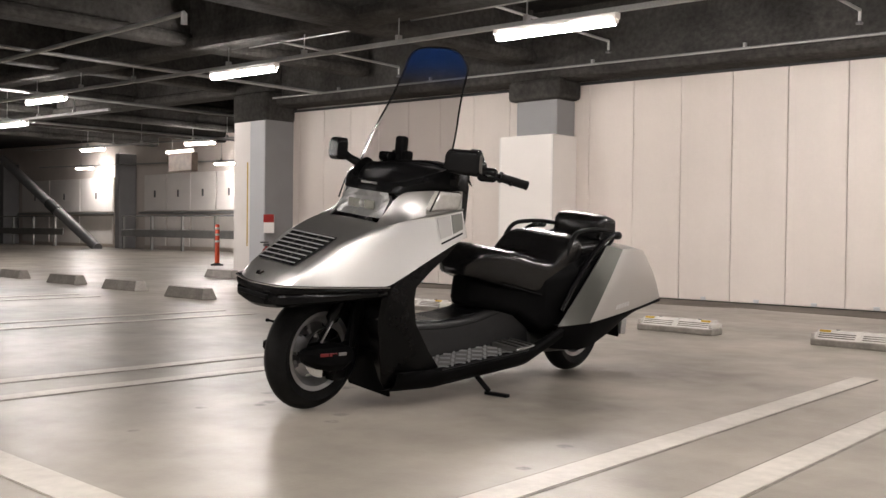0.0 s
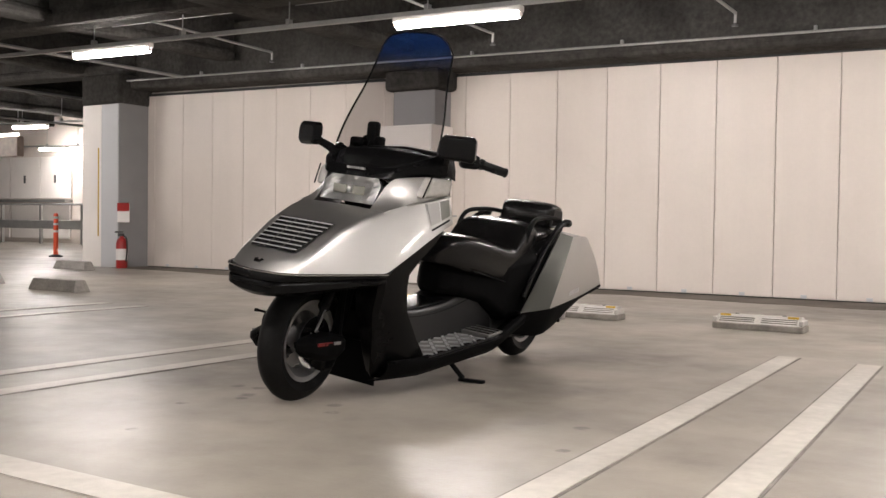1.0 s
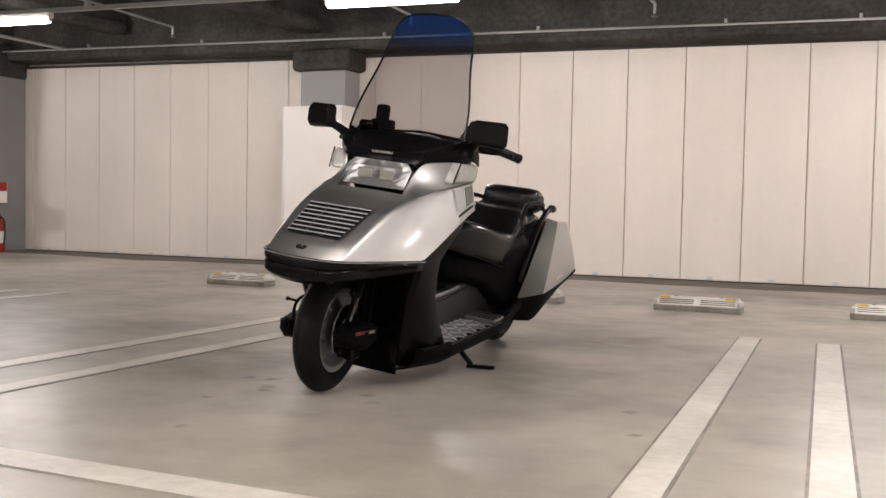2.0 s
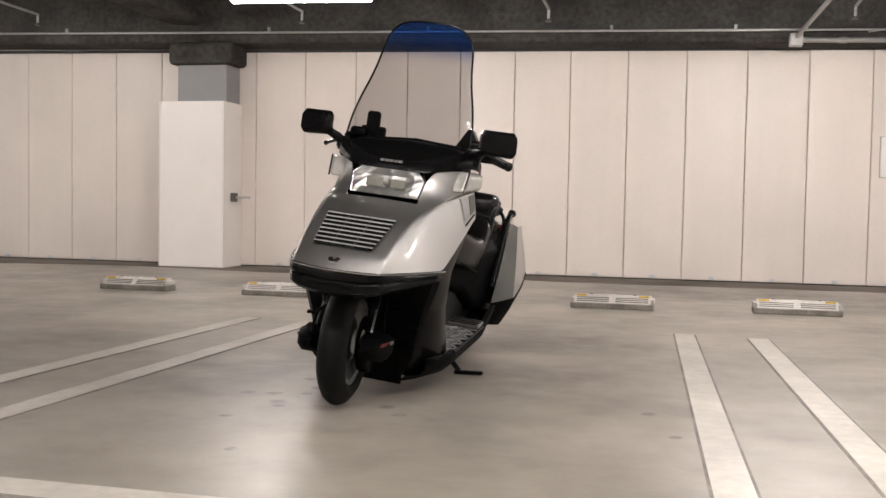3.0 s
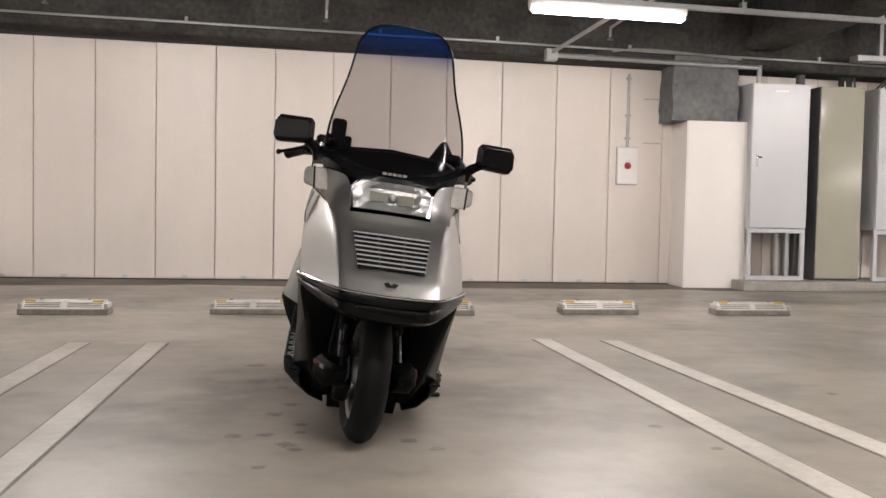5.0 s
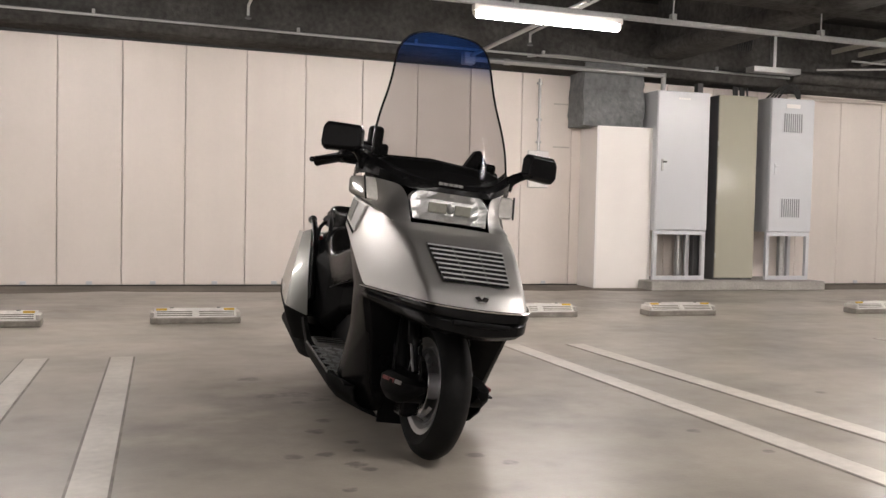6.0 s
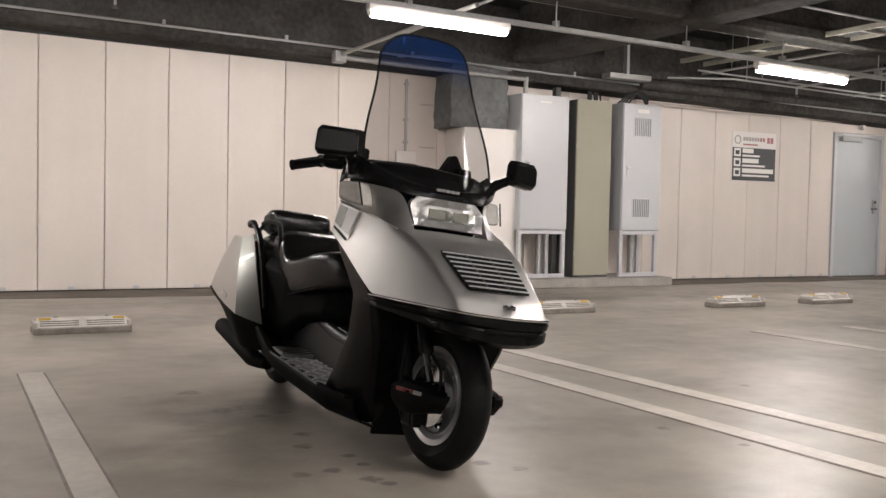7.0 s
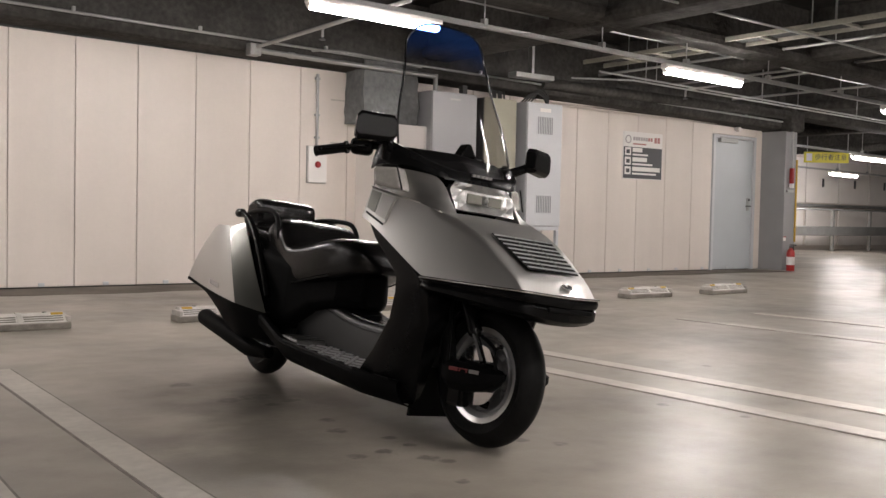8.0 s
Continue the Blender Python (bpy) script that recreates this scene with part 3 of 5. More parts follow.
for x, z in ((5.35, 2.74), (6.85, 2.80), (8.1, 2.72)):
    pc = conduit([(x, 2.0, z), (x, 10.3, z)], 0.016, "grey pipe crossing under the deck")
    for y in (3.2, 5.6, 8.0, 9.8):
        part("hanger", tube([(x, y, z), (x, y, CEIL + 0.02)], 0.005, 6), STEEL, pc)
bun = thing("cable_run", "dark cables lying along the ladder tray", "cables", FALL @ pose(4.55, -2.0, 2.71))
for k in range(5):
    part("cable", tube(spline([(-0.10 + 0.05 * k + 0.015 * math.sin(2 * k + i), 0.3 + 1.1 * i, 0.006 + 0.004 * (k % 2)) for i in range(11)], 40), 0.012, 6), DARK, bun)

# fire-call box with its pipe
fb = thing("call_box", "white wall box with a round red lamp", "call box", pose(1.60, YW - 0.05, 1.295))
part("case", box(-0.115, 0.115, 0, 0.05, -0.20, 0.20, 0.006), WHITEPLASTIC, fb)
part("rim", box(-0.12, 0.12, 0.03, 0.05, -0.205, 0.205, 0.004), STEEL, fb)
part("red_lamp", moved(lathe([(0.0, -0.03), (0.025, -0.026), (0.037, -0.01), (0.037, 0.0), (0.0, 0.0)], 20, "y"), pose(0, 0, 0.0)), RED, fb, "round red indicator", smooth=True)
part("feed_pipe", tube([(0, 0.03, 0.2), (0, 0.03, 1.0)], 0.016, 10), STEEL, fb, smooth=True)
for z in (0.30, 0.55, 0.95):
    part("pipe_clip", box(-0.03, 0.03, 0.02, 0.05, z - 0.012, z + 0.012, 0.003), STEEL, fb)
for z in (2.03, 1.55):
    tagged(part("panel_joint", box(1.78, 1.98, YW - 0.003, YW, z - 0.008, z + 0.008), SEAL), "short level joint between wall panels", "trim", kind="structure")
tap = thing("wall_valve", "small grey valve on the pillar casing", "valve", pose(-5.37, 10.62, 0.79))
part("plate", box(0, 0.05, -0.05, 0.05, -0.05, 0.05, 0.01), DARKSTEEL, tap)
part("lever", box(0.05, 0.22, -0.01, 0.01, -0.012, 0.012, 0.004), STEEL, tap)

# no-idling notice
FADED = mat("faded_notice_print", (0.40, 0.36, 0.36), 0.5)
FADEDRED = mat("faded_red_notice_print", (0.42, 0.19, 0.18), 0.5)
sg = thing("notice_board", "white and dark grey notice board with pictograms and unreadable lines", "sign", pose(6.905, YW - 0.012, 1.665))
part("board", box(-0.41, 0.41, 0, 0.012, -0.335, 0.335, 0.003), WHITEPLASTIC, sg)
part("dark_field", box(-0.40, 0.40, -0.003, 0.0, -0.325, 0.12), BLACKPRINT, sg)
part("round_mark", moved(lathe([(0.045, -0.004), (0.06, -0.004), (0.06, 0.0), (0.045, 0.0)], 24, "y"), pose(-0.31, 0, 0.225)), FADED, sg)
for k in range(8):
    part("text_bar", box(-0.21 + 0.052 * k, -0.172 + 0.052 * k, -0.003, 0, 0.215, 0.265), FADED if k < 6 else FADEDRED, sg)
for x0, x1 in ((0.235, 0.285), (0.30, 0.35)):
    part("text_bar", box(x0, x1, -0.003, 0, 0.195, 0.275), FADEDRED, sg)
part("text_bar", box(-0.21, 0.06, -0.003, 0, 0.155, 0.175), FADEDRED, sg)
for i, w in enumerate((0.20, 0.30, 0.58)):
    z = 0.06 - i * 0.135
    pic = part("pictogram", box(-0.375, -0.255, -0.006, -0.003, z - 0.06, z + 0.05), WHITEPLASTIC, sg)
    part("picture_bar", box(-0.35, -0.28, -0.008, -0.006, z - 0.035, z + 0.02), BLACKPRINT, pic)
    part("text_bar", box(-0.22, -0.22 + w, -0.006, -0.003, z - 0.01, z + 0.05), WHITEPLASTIC, sg)
    part("text_bar", box(-0.22, -0.22 + min(0.5, w + 0.12), -0.006, -0.003, z - 0.06, z - 0.035), WHITEPLASTIC, sg)

# steel door
d = tagged(part("door_1", box(8.535, 9.475, YW + 0.01, YW + 0.05, 0.01, 2.03, 0.004), DOORBLUE), "closed pale blue-grey steel door", "door", kind="structure")
for x0, x1, z0, z1 in ((8.475, 8.53, 0, 2.09), (9.48, 9.535, 0, 2.09), (8.53, 9.48, 2.035, 2.09)):
    part("door_frame", box(x0, x1, YW - 0.02, YW + 0.06, z0, z1, 0.003), CABINET, d)
part("closer", box(8.60, 9.02, YW - 0.06, YW + 0.01, 1.97, 2.03, 0.006), STEEL, d)
part("closer_arm", box(8.57, 9.32, YW - 0.075, YW - 0.062, 2.035, 2.05), STEEL, d)
h = part("door_handle", box(9.355, 9.415, YW - 0.012, YW + 0.01, 0.93, 1.13, 0.004), STEEL, d)
part("lever", tube([(9.395, YW - 0.045, 1.0), (9.275, YW - 0.045, 1.0)], 0.011, 8), DARKSTEEL, h)
part("lock", tube([(9.385, YW - 0.03, 1.10), (9.385, YW, 1.10)], 0.018, 10), DARKSTEEL, h)
bl = thing("alarm_lamp", "small white lamp on a stalk above the door", "lamp", pose(9.0, YW - 0.05, 2.19))
part("bulb", moved(lathe([(0.0, -0.05), (0.035, -0.045), (0.045, 0.0), (0.03, 0.04), (0.0, 0.04)], 16, "y"), Matrix()), WHITEPLASTIC, bl, smooth=True)

# hanging yellow sign beyond the east column
ys = thing("hanging_sign", "yellow hanging sign with dark lettering", "sign", pose(13.65, 12.2, 2.035, 0, 0, -35))
part("board", box(-0.46, 0.42, -0.02, 0.02, -0.105, 0.105, 0.006), YELLOWSIGN, ys)
part("mark", box(-0.42, -0.31, -0.024, -0.02, -0.07, 0.07), WHITEPLASTIC, ys)


def lettering(words, size, material, parent, where):
    """Flat raised letters in the built-in font."""
    cu = bpy.data.curves.new("lettering", "FONT")
    cu.body, cu.size, cu.extrude, cu.resolution_u = words, size, 0.001, 2
    cu.align_x, cu.align_y = "CENTER", "CENTER"
    tmp = new("lettering_curve", cu)
    me = bpy.data.meshes.new_from_object(tmp.evaluated_get(bpy.context.evaluated_depsgraph_get()))
    bpy.data.objects.remove(tmp)
    bpy.data.curves.remove(cu)
    me.materials.clear()
    me.materials.append(material)
    ob = new("lettering", me)
    ob.parent, ob.matrix_local = parent, where
    return ob


lettering("\u6b69\u884c\u8005\u6ce8\u610f", 0.128, BLACKPRINT, ys, pose(0.06, -0.0225, 0, 90))
for s in (-1, 1):
    part("rod", tube([(s * 0.4, 0, 0.10), (s * 0.4, 0, CEIL - 2.035 - 0.25)], 0.008, 6), STEEL, ys)


def extinguisher(where):
    t = thing("fire_extinguisher", "red fire extinguisher standing by a column", "extinguisher", where, "fire extinguishers")
    part("cylinder", lathe([(0.0, 0.0), (0.075, 0.0), (0.08, 0.02), (0.08, 0.36), (0.06, 0.42), (0.03, 0.44), (0.03, 0.46), (0.0, 0.46)], 20, "z"), RED, t, smooth=True)
    part("valve", box(-0.02, 0.02, -0.06, 0.03, 0.46, 0.50, 0.005), DARKSTEEL, t)
    part("lever", box(-0.012, 0.012, -0.12, 0.02, 0.51, 0.53, 0.004), DARKSTEEL, t)
    part("hose", tube(spline([(0.02, 0, 0.48), (0.10, 0, 0.42), (0.11, 0, 0.25), (0.09, 0, 0.1)], 10), 0.011, 8), DARK, t)
    part("label_band", lathe([(0.0812, 0.12), (0.0812, 0.28), (0.079, 0.28), (0.079, 0.12)], 20, "z"), WHITEPLASTIC, t, "pale printed label")
    return t


ex = extinguisher(pose(-10.55, 10.25, 0))
copy_thing(ex, pose(9.76, 10.33, 0) @ Matrix.Scale(0.78, 4))
for x, y, z, k in ((-10.62, 10.33, 0.80, 1.0), (9.735, 10.43, 0.50, 0.25)):
    pl = thing("extinguisher_plate", "red and white extinguisher marker plate", "sign", pose(x, y, z))
    part("plate", box(-0.13 * k, 0.13 * k, 0, 0.006, -0.14 * k, 0.14 * k, 0.002), WHITEPLASTIC, pl)
    part("red_band", box(-0.13 * k, 0.13 * k, -0.003, 0.0, 0.02, 0.14 * k), RED, pl)
al = thing("alarm_post", "red alarm lamp and box on a column", "alarm", pose(9.83, 10.40, 1.43))
part("box", box(-0.026, 0.026, -0.03, 0.03, -0.06, 0.18, 0.008), RED, al)
part("lamp", box(-0.022, 0.022, -0.03, 0.03, -0.13, -0.062, 0.008), WHITEPLASTIC, al)
part("bracket", box(-0.10, 0.06, 0.0, 0.04, -0.20, -0.16, 0.004), STEEL, al)
part("pipe", tube([(0, 0, 0.181), (0, 0, 0.80)], 0.011, 8), STEEL, al)

op = thing("delineator_post", "orange plastic delineator post with pale bands", "post", pose(-14.75, 12.2, 0))
part("base", lathe([(0.0, 0.0), (0.12, 0.0), (0.12, 0.02), (0.05, 0.05), (0.0, 0.05)], 20, "z"), DARK, op)
part("post", lathe([(0.0, 0.04), (0.045, 0.04), (0.04, 0.78), (0.03, 0.80), (0.0, 0.80)], 18, "z"), ORANGE, op, smooth=True)
for z in (0.45, 0.58, 0.70):
    part("band", lathe([(0.0455, z), (0.0455, z + 0.04), (0.04, z + 0.04), (0.04, z)], 18, "z"), WHITEPLASTIC, op)


# ---- parking marks and wheel stops ----
def stripe(far, near, y0=2.64, y1=6.26, w=0.112):
    """A line from near its foot to its far end, given by its middle."""
    h = w / 2
    o = part("line", solid([[(near - h, y0, z), (near + h, y0, z), (far + h, y1, z), (far - h, y1, z)] for z in (-0.001, 0.004)]), LINE)
    k = h + 0.010
    part("line_edge", solid([[(near - k, y0, z), (near + k, y0, z), (far + k, y1 + 0.010, z), (far - k, y1 + 0.010, z)] for z in (-0.001, 0.0015)]), GRIME, o)
    return tagged(o, "worn white painted parking line", "road marking", "parking lines", "structure")


for far, near, y1 in ((-3.10, -3.16, 6.19), (-2.672, -2.715, 6.19), (-0.402, -0.285, 6.36), (0.013, 0.165, 6.30), (2.30, 2.48, 6.27), (3.26, 3.40, 6.27), (5.5, 5.6, 6.26), (5.95, 6.05, 6.26),
                      (-5.86, -5.92, 6.26), (-5.42, -5.48, 6.26), (-8.54, -8.6, 6.26), (-8.09, -8.15, 6.26)):
    stripe(far, near, 2.64, y1)
tagged(part("line", box(-8.6, 3.7, 2.51, 2.637, -0.001, 0.004), LINE), "worn white painted parking line", "road marking", "parking lines", "structure")


def resin_stop(where):
    t = thing("wheel_stop", "pale recycled-resin wheel stop with yellow reflectors and grooves", "wheel stop", where, "resin wheel stops")
    w, d, h = 0.305, 0.17, 0.10
    # low dirty base with rounded ends
    base = box(-w, w, 0.0, d, 0.0, 0.044, 0.008)
    part("base", base, DIRTY_RESIN, t, "grimy lower edge")
    y0, y1, z0 = 0.012, 0.070, 0.0445
    part("sloped_top", solid([[(s * (w - 0.010), y0, z0), (s * (w - 0.028), y1, h), (s * (w - 0.028), d - 0.035, h), (s * (w - 0.010), d - 0.006, z0)] for s in (-1, 1)]), RESIN, t, "pale ribbed top")

    def slope(z):
        return y0 + (y1 - y0) * (z - z0) / (h - z0)
    for z in (0.056, 0.068, 0.080):
        for s in (-1, 1):
            part("groove", box(s * 0.142 - 0.118, s * 0.142 + 0.118, slope(z) - 0.0035, slope(z) + 0.01, z - 0.0028, z + 0.0028), GRIME, t)
    part("centre_rib", solid([[(s * 0.014, y0 - 0.004, z0), (s * 0.014, y1, h + 0.004), (s * 0.014, d - 0.04, h + 0.004), (s * 0.014, d - 0.02, z0)] for s in (-1, 1)]), RESIN, t)
    for s in (-1, 1):
        part("end_block", box(s * (w - 0.016) - 0.014, s * (w - 0.016) + 0.014, 0.004, d - 0.01, 0.0445, 0.082, 0.008), RESIN, t)
        part("reflector", box(s * 0.228 - 0.036, s * 0.228 + 0.036, slope(0.092) - 0.005, slope(0.092) + 0.012, 0.087, 0.1015), YELLOW, t, "amber reflector")
        part("bolt", tube([(s * 0.16, 0.10, h - 0.001), (s * 0.16, 0.10, h + 0.004)], 0.014, 8), DARKSTEEL, t)
    return t


rs = resin_stop(pose(-2.225, 7.66, 0))
for x, y in ((-0.91, 7.65), (-4.815, 7.62), (-3.52, 7.58), (0.395, 7.765), (1.63, 7.75), (3.60, 7.72), (4.82, 7.72)):
    copy_thing(rs, pose(x, y, 0, 0, 0, random.uniform(-1.5, 1.5)))


def concrete_stop(where):
    t = thing("concrete_wheel_stop", "rough grey concrete wheel stop with sloped faces", "wheel stop", where, "concrete wheel stops")
    bm = solid([[(s * 0.355, 0, 0), (s * 0.325, 0.04, 0.115), (s * 0.325, 0.15, 0.115), (s * 0.355, 0.19, 0)] for s in (-1, 1)])
    soften(part("body", bm, CONCRETE, t), 0.008)
    return t


cs = concrete_stop(pose(-7.36, 6.80, 0))
for x, y in ((-8.95, 6.95), (-10.52, 7.02), (-12.25, 7.1), (-13.8, 7.1), (-10.75, 9.5)):
    copy_thing(cs, pose(x, y, 0, 0, 0, random.uniform(-4, 4)))

# ---- far side of the garage ----
def far_doors(where, n, w, label):
    t = thing("locker_row", label, "lockers", where)
    for i in range(n):
        p = part("locker_door", box(i * w + 0.02, (i + 1) * w - 0.02, -0.05, 0, 1.30, 2.52, 0.01), WHITE, t)
        part("handle", box(i * w + w / 2 - 0.03, i * w + w / 2 + 0.03, -0.08, -0.05, 1.75, 1.98), DARKSTEEL, p)
        part("lower_panel", box(i * w + 0.06, (i + 1) * w - 0.06, -0.05, 0, 0.12, 1.12, 0.01), WHITE, t)
    part("shelf", box(0, n * w, -0.25, 0, 1.19, 1.26), STEEL, t)
    return t


far_doors(pose(-29.0, 18.88, 0), 4, 1.44, "row of tall white steel doors on the far wall")
far_doors(pose(-38.6, 18.88, 0), 3, 2.5, "row of wide white steel doors on the far wall")
far_doors(pose(17.0, 16.98, 0), 5, 1.6, "row of wide white steel doors on the far wall")
for i, (x, y) in enumerate(((-29.68, 18.5), (-39.2, 18.5), (-20.0, 18.5), (16.2, 16.6), (25.5, 16.6))):
    w = 0.14 if i == 0 else 0.3
    tagged(part("column_far_%d" % i, box(x - w, x + w, y - 0.3, y + 0.35, 0, CEIL, 0.01), GREY_COL), "grey column against the far wall", "column", kind="structure")


def guard_rail(where, length, label):
    t = thing("guard_rail", label, "guard rail", where)
    part("beam", box(0, length, -0.03, 0.03, 0.42, 0.66, 0.02), STEEL, t)
    part("hand_rail", tube([(0, 0, 1.1), (length, 0, 1.1)], 0.025, 8), STEEL, t)
    n = int(length / 1.8) + 1
    for i in range(n):
        part("post", box(i * 1.8 - 0.04, i * 1.8 + 0.04, 0.03, 0.11, 0, 1.1, 0.008), STEEL, t)
    return t


guard_rail(pose(-41.0, 17.9, 0), 8.0, "galvanised guard rail in front of the far wall")
guard_rail(pose(-28.8, 17.9, 0), 9.6, "galvanised guard rail in front of the far wall")
guard_rail(pose(11.0, 15.9, 0), 16.0, "galvanised guard rail in front of the far wall")
br = tagged(part("diagonal_brace", tube([(-36.6, 17.2, 3.28), (-29.1, 17.2, 0.02)], 0.17, 14), GREY_COL, smooth=True), "thick grey diagonal steel brace pipe", "brace", kind="structure")
part("sleeve", tube([(-32.6, 17.2, 1.541), (-31.9, 17.2, 1.237)], 0.20, 14), DARKSTEEL, br)
LITSIGN = glow("lit_sign_lamp", (1.0, 0.9, 0.8), 6.0)
hb = thing("hanging_screen", "boxy sign unit with small lit lamps under the ceiling", "sign", pose(-21.45, 15.6, 2.52))
part("case", box(-0.55, 0.6, -0.1, 0.1, -0.3, 0.2, 0.02), mat("brown_sign_case", (0.20, 0.155, 0.125), 0.5, stain=0.25, stain_scale=6), hb)
for x in (-0.45, 0.0, 0.45):
    part("lamp", box(x - 0.14, x + 0.14, -0.14, -0.02, 0.20, 0.27, 0.01), LITSIGN, hb)
for s in (-1, 1):
    part("rod", tube([(s * 0.5, 0, 0.18), (s * 0.5, 0, CEIL - 2.52 + 0.40)], 0.012, 6), STEEL, hb)

# ---- the scooter ----
SILVER = mat("silver_metallic_paint", (0.47, 0.461, 0.444), 0.42, metal=1.0, grain=0.02, scale=900, stain=0.012, stain_scale=5, coat=0.3)
BLACKP = mat("satin_black_plastic", (0.0042, 0.0042, 0.0044), 0.27, grain=0.1, scale=80, stain=0.15, stain_scale=7, spec=0.11)
BLACKM = mat("matt_black_plastic", (0.0045, 0.0045, 0.0047), 0.5, grain=0.1, scale=80, spec=0.07)
RUBBER = mat("tyre_rubber", (0.0068, 0.0067, 0.0068), 0.5, grain=0.15, scale=60, stain=0.2, stain_scale=12, bump=0.1, bump_scale=200, spec=0.10)
VINYL = mat("black_seat_vinyl", (0.0062, 0.0060, 0.0060), 0.26, grain=0.05, scale=200, bump=0.05, bump_scale=260, spec=0.34)
ALLOY = mat("cast_alloy", (0.54, 0.54, 0.55), 0.30, metal=0.75, grain=0.05, scale=50)
PLATE = mat("checker_plate", (0.27, 0.266, 0.258), 0.42, metal=0.8, grain=0.1, scale=60)
# the body silver again, darkened to paint in the tail facet's shade
SILVER_SHADED = mat("shaded_silver_paint", (0.115, 0.115, 0.103), 0.36, metal=0.8, grain=0.02, scale=900, coat=0.25)
TUNNEL = mat("dark_grey_plastic", (0.008, 0.008, 0.0083), 0.38, grain=0.1, scale=80, stain=0.12, stain_scale=9, spec=0.19)
DISC = mat("dull_cast_alloy", (0.30, 0.30, 0.305), 0.32, metal=0.85, grain=0.08, scale=50, stain=0.15, stain_scale=14)
LENS = mat("clear_lens", (0.40, 0.385, 0.36), 0.12, metal=0.15, grain=0.08, scale=60, coat=0.5)
REFLECTOR = mat("faceted_reflector", (0.36, 0.36, 0.35), 0.33, metal=0.8, grain=0.10, scale=30, bump=0.12, bump_scale=26)
LAMPDARK = mat("dim_lamp_recess", (0.26, 0.26, 0.225), 0.2, metal=0.5, grain=0.1, scale=60)
VENTGREY = mat("smoked_vent", (0.17, 0.17, 0.155), 0.5, metal=1.0)
VENTPALE = mat("tinted_vent", (0.37, 0.362, 0.347), 0.55, metal=1.0)
GREYPRINT = mat("faded_grey_print", (0.16, 0.155, 0.15), 0.5)
DARKRED = mat("dark_red_print", (0.13, 0.008, 0.008), 0.5)
SHELL = mat("dull_black_shell", (0.0034, 0.0034, 0.0036), 0.6, grain=0.15, scale=60, spec=0.04)
ENGINE = mat("grimy_engine", (0.05, 0.049, 0.047), 0.38, metal=0.4, grain=0.2, scale=40)


def clear_glass(name, low, high, z0, z1, haze=0.0):
    """Tinted sheet: the tint turns from low to high with height."""
    m = bpy.data.materials.new(name)
    m.use_nodes = True
    nt = m.node_tree
    nt.nodes.clear()
    out = nt.nodes.new("ShaderNodeOutputMaterial")
    mix = nt.nodes.new("ShaderNodeMixShader")
    tr = nt.nodes.new("ShaderNodeBsdfTransparent")
    gl = nt.nodes.new("ShaderNodeBsdfGlossy")
    gl.inputs["Roughness"].default_value = 0.03
    tc = nt.nodes.new("ShaderNodeTexCoord")
    sep = nt.nodes.new("ShaderNodeSeparateXYZ")
    ramp = nt.nodes.new("ShaderNodeMapRange")
    ramp.interpolation_type = "SMOOTHSTEP"
    ramp.inputs["From Min"].default_value, ramp.inputs["From Max"].default_value = z0, z1
    tint = nt.nodes.new("ShaderNodeMix")
    tint.data_type = "RGBA"
    tint.inputs["A"].default_value, tint.inputs["B"].default_value = (*low, 1), (*high, 1)
    fr = nt.nodes.new("ShaderNodeFresnel")
    fr.inputs["IOR"].default_value = 1.13
    nt.links.new(tc.outputs["Object"], sep.inputs[0])
    nt.links.new(sep.outputs["Z"], ramp.inputs["Value"])
    nt.links.new(ramp.outputs["Result"], tint.inputs["Factor"])
    nt.links.new(tint.outputs["Result"], tr.inputs["Color"])
    nt.links.new(fr.outputs[0], mix.inputs[0])
    body = tr.outputs[0]
    if haze:
        df = nt.nodes.new("ShaderNodeBsdfTranslucent")
        df.inputs["Color"].default_value = (0.06, 0.17, 0.62, 1)
        k = nt.nodes.new("ShaderNodeMath")
        k.operation = "MULTIPLY"
        k.inputs[1].default_value = haze
        nt.links.new(ramp.outputs["Result"], k.inputs[0])
        cloudy = nt.nodes.new("ShaderNodeMixShader")
        nt.links.new(k.outputs[0], cloudy.inputs[0]), nt.links.new(body, cloudy.inputs[1]), nt.links.new(df.outputs[0], cloudy.inputs[2])
        body = cloudy.outputs[0]
    nt.links.new(body, mix.inputs[1]), nt.links.new(gl.outputs[0], mix.inputs[2])
    nt.links.new(mix.outputs[0], out.inputs["Surface"])
    return m


SCREEN = clear_glass("tinted_screen", (0.555, 0.545, 0.545), (0.04, 0.115, 0.40), 1.375, 1.525, 0.17)

LEAN = 7.0
sc = thing("scooter", "silver and black scooter, tall tinted windscreen, leaning on its stand", "scooter", pose(-1.646, 3.78, 0, 0, LEAN, -0.5) @ Matrix.Scale(0.96, 4))
STEER = pose(-0.028, 0.106, 0) @ pose(0, 0, 0, 0, 0, 4.9) @ pose(0, -0.10, 0)   # turned a little, like the bar


def V(p, s=1):
    return Vector((p[0] * s, p[1], p[2]))


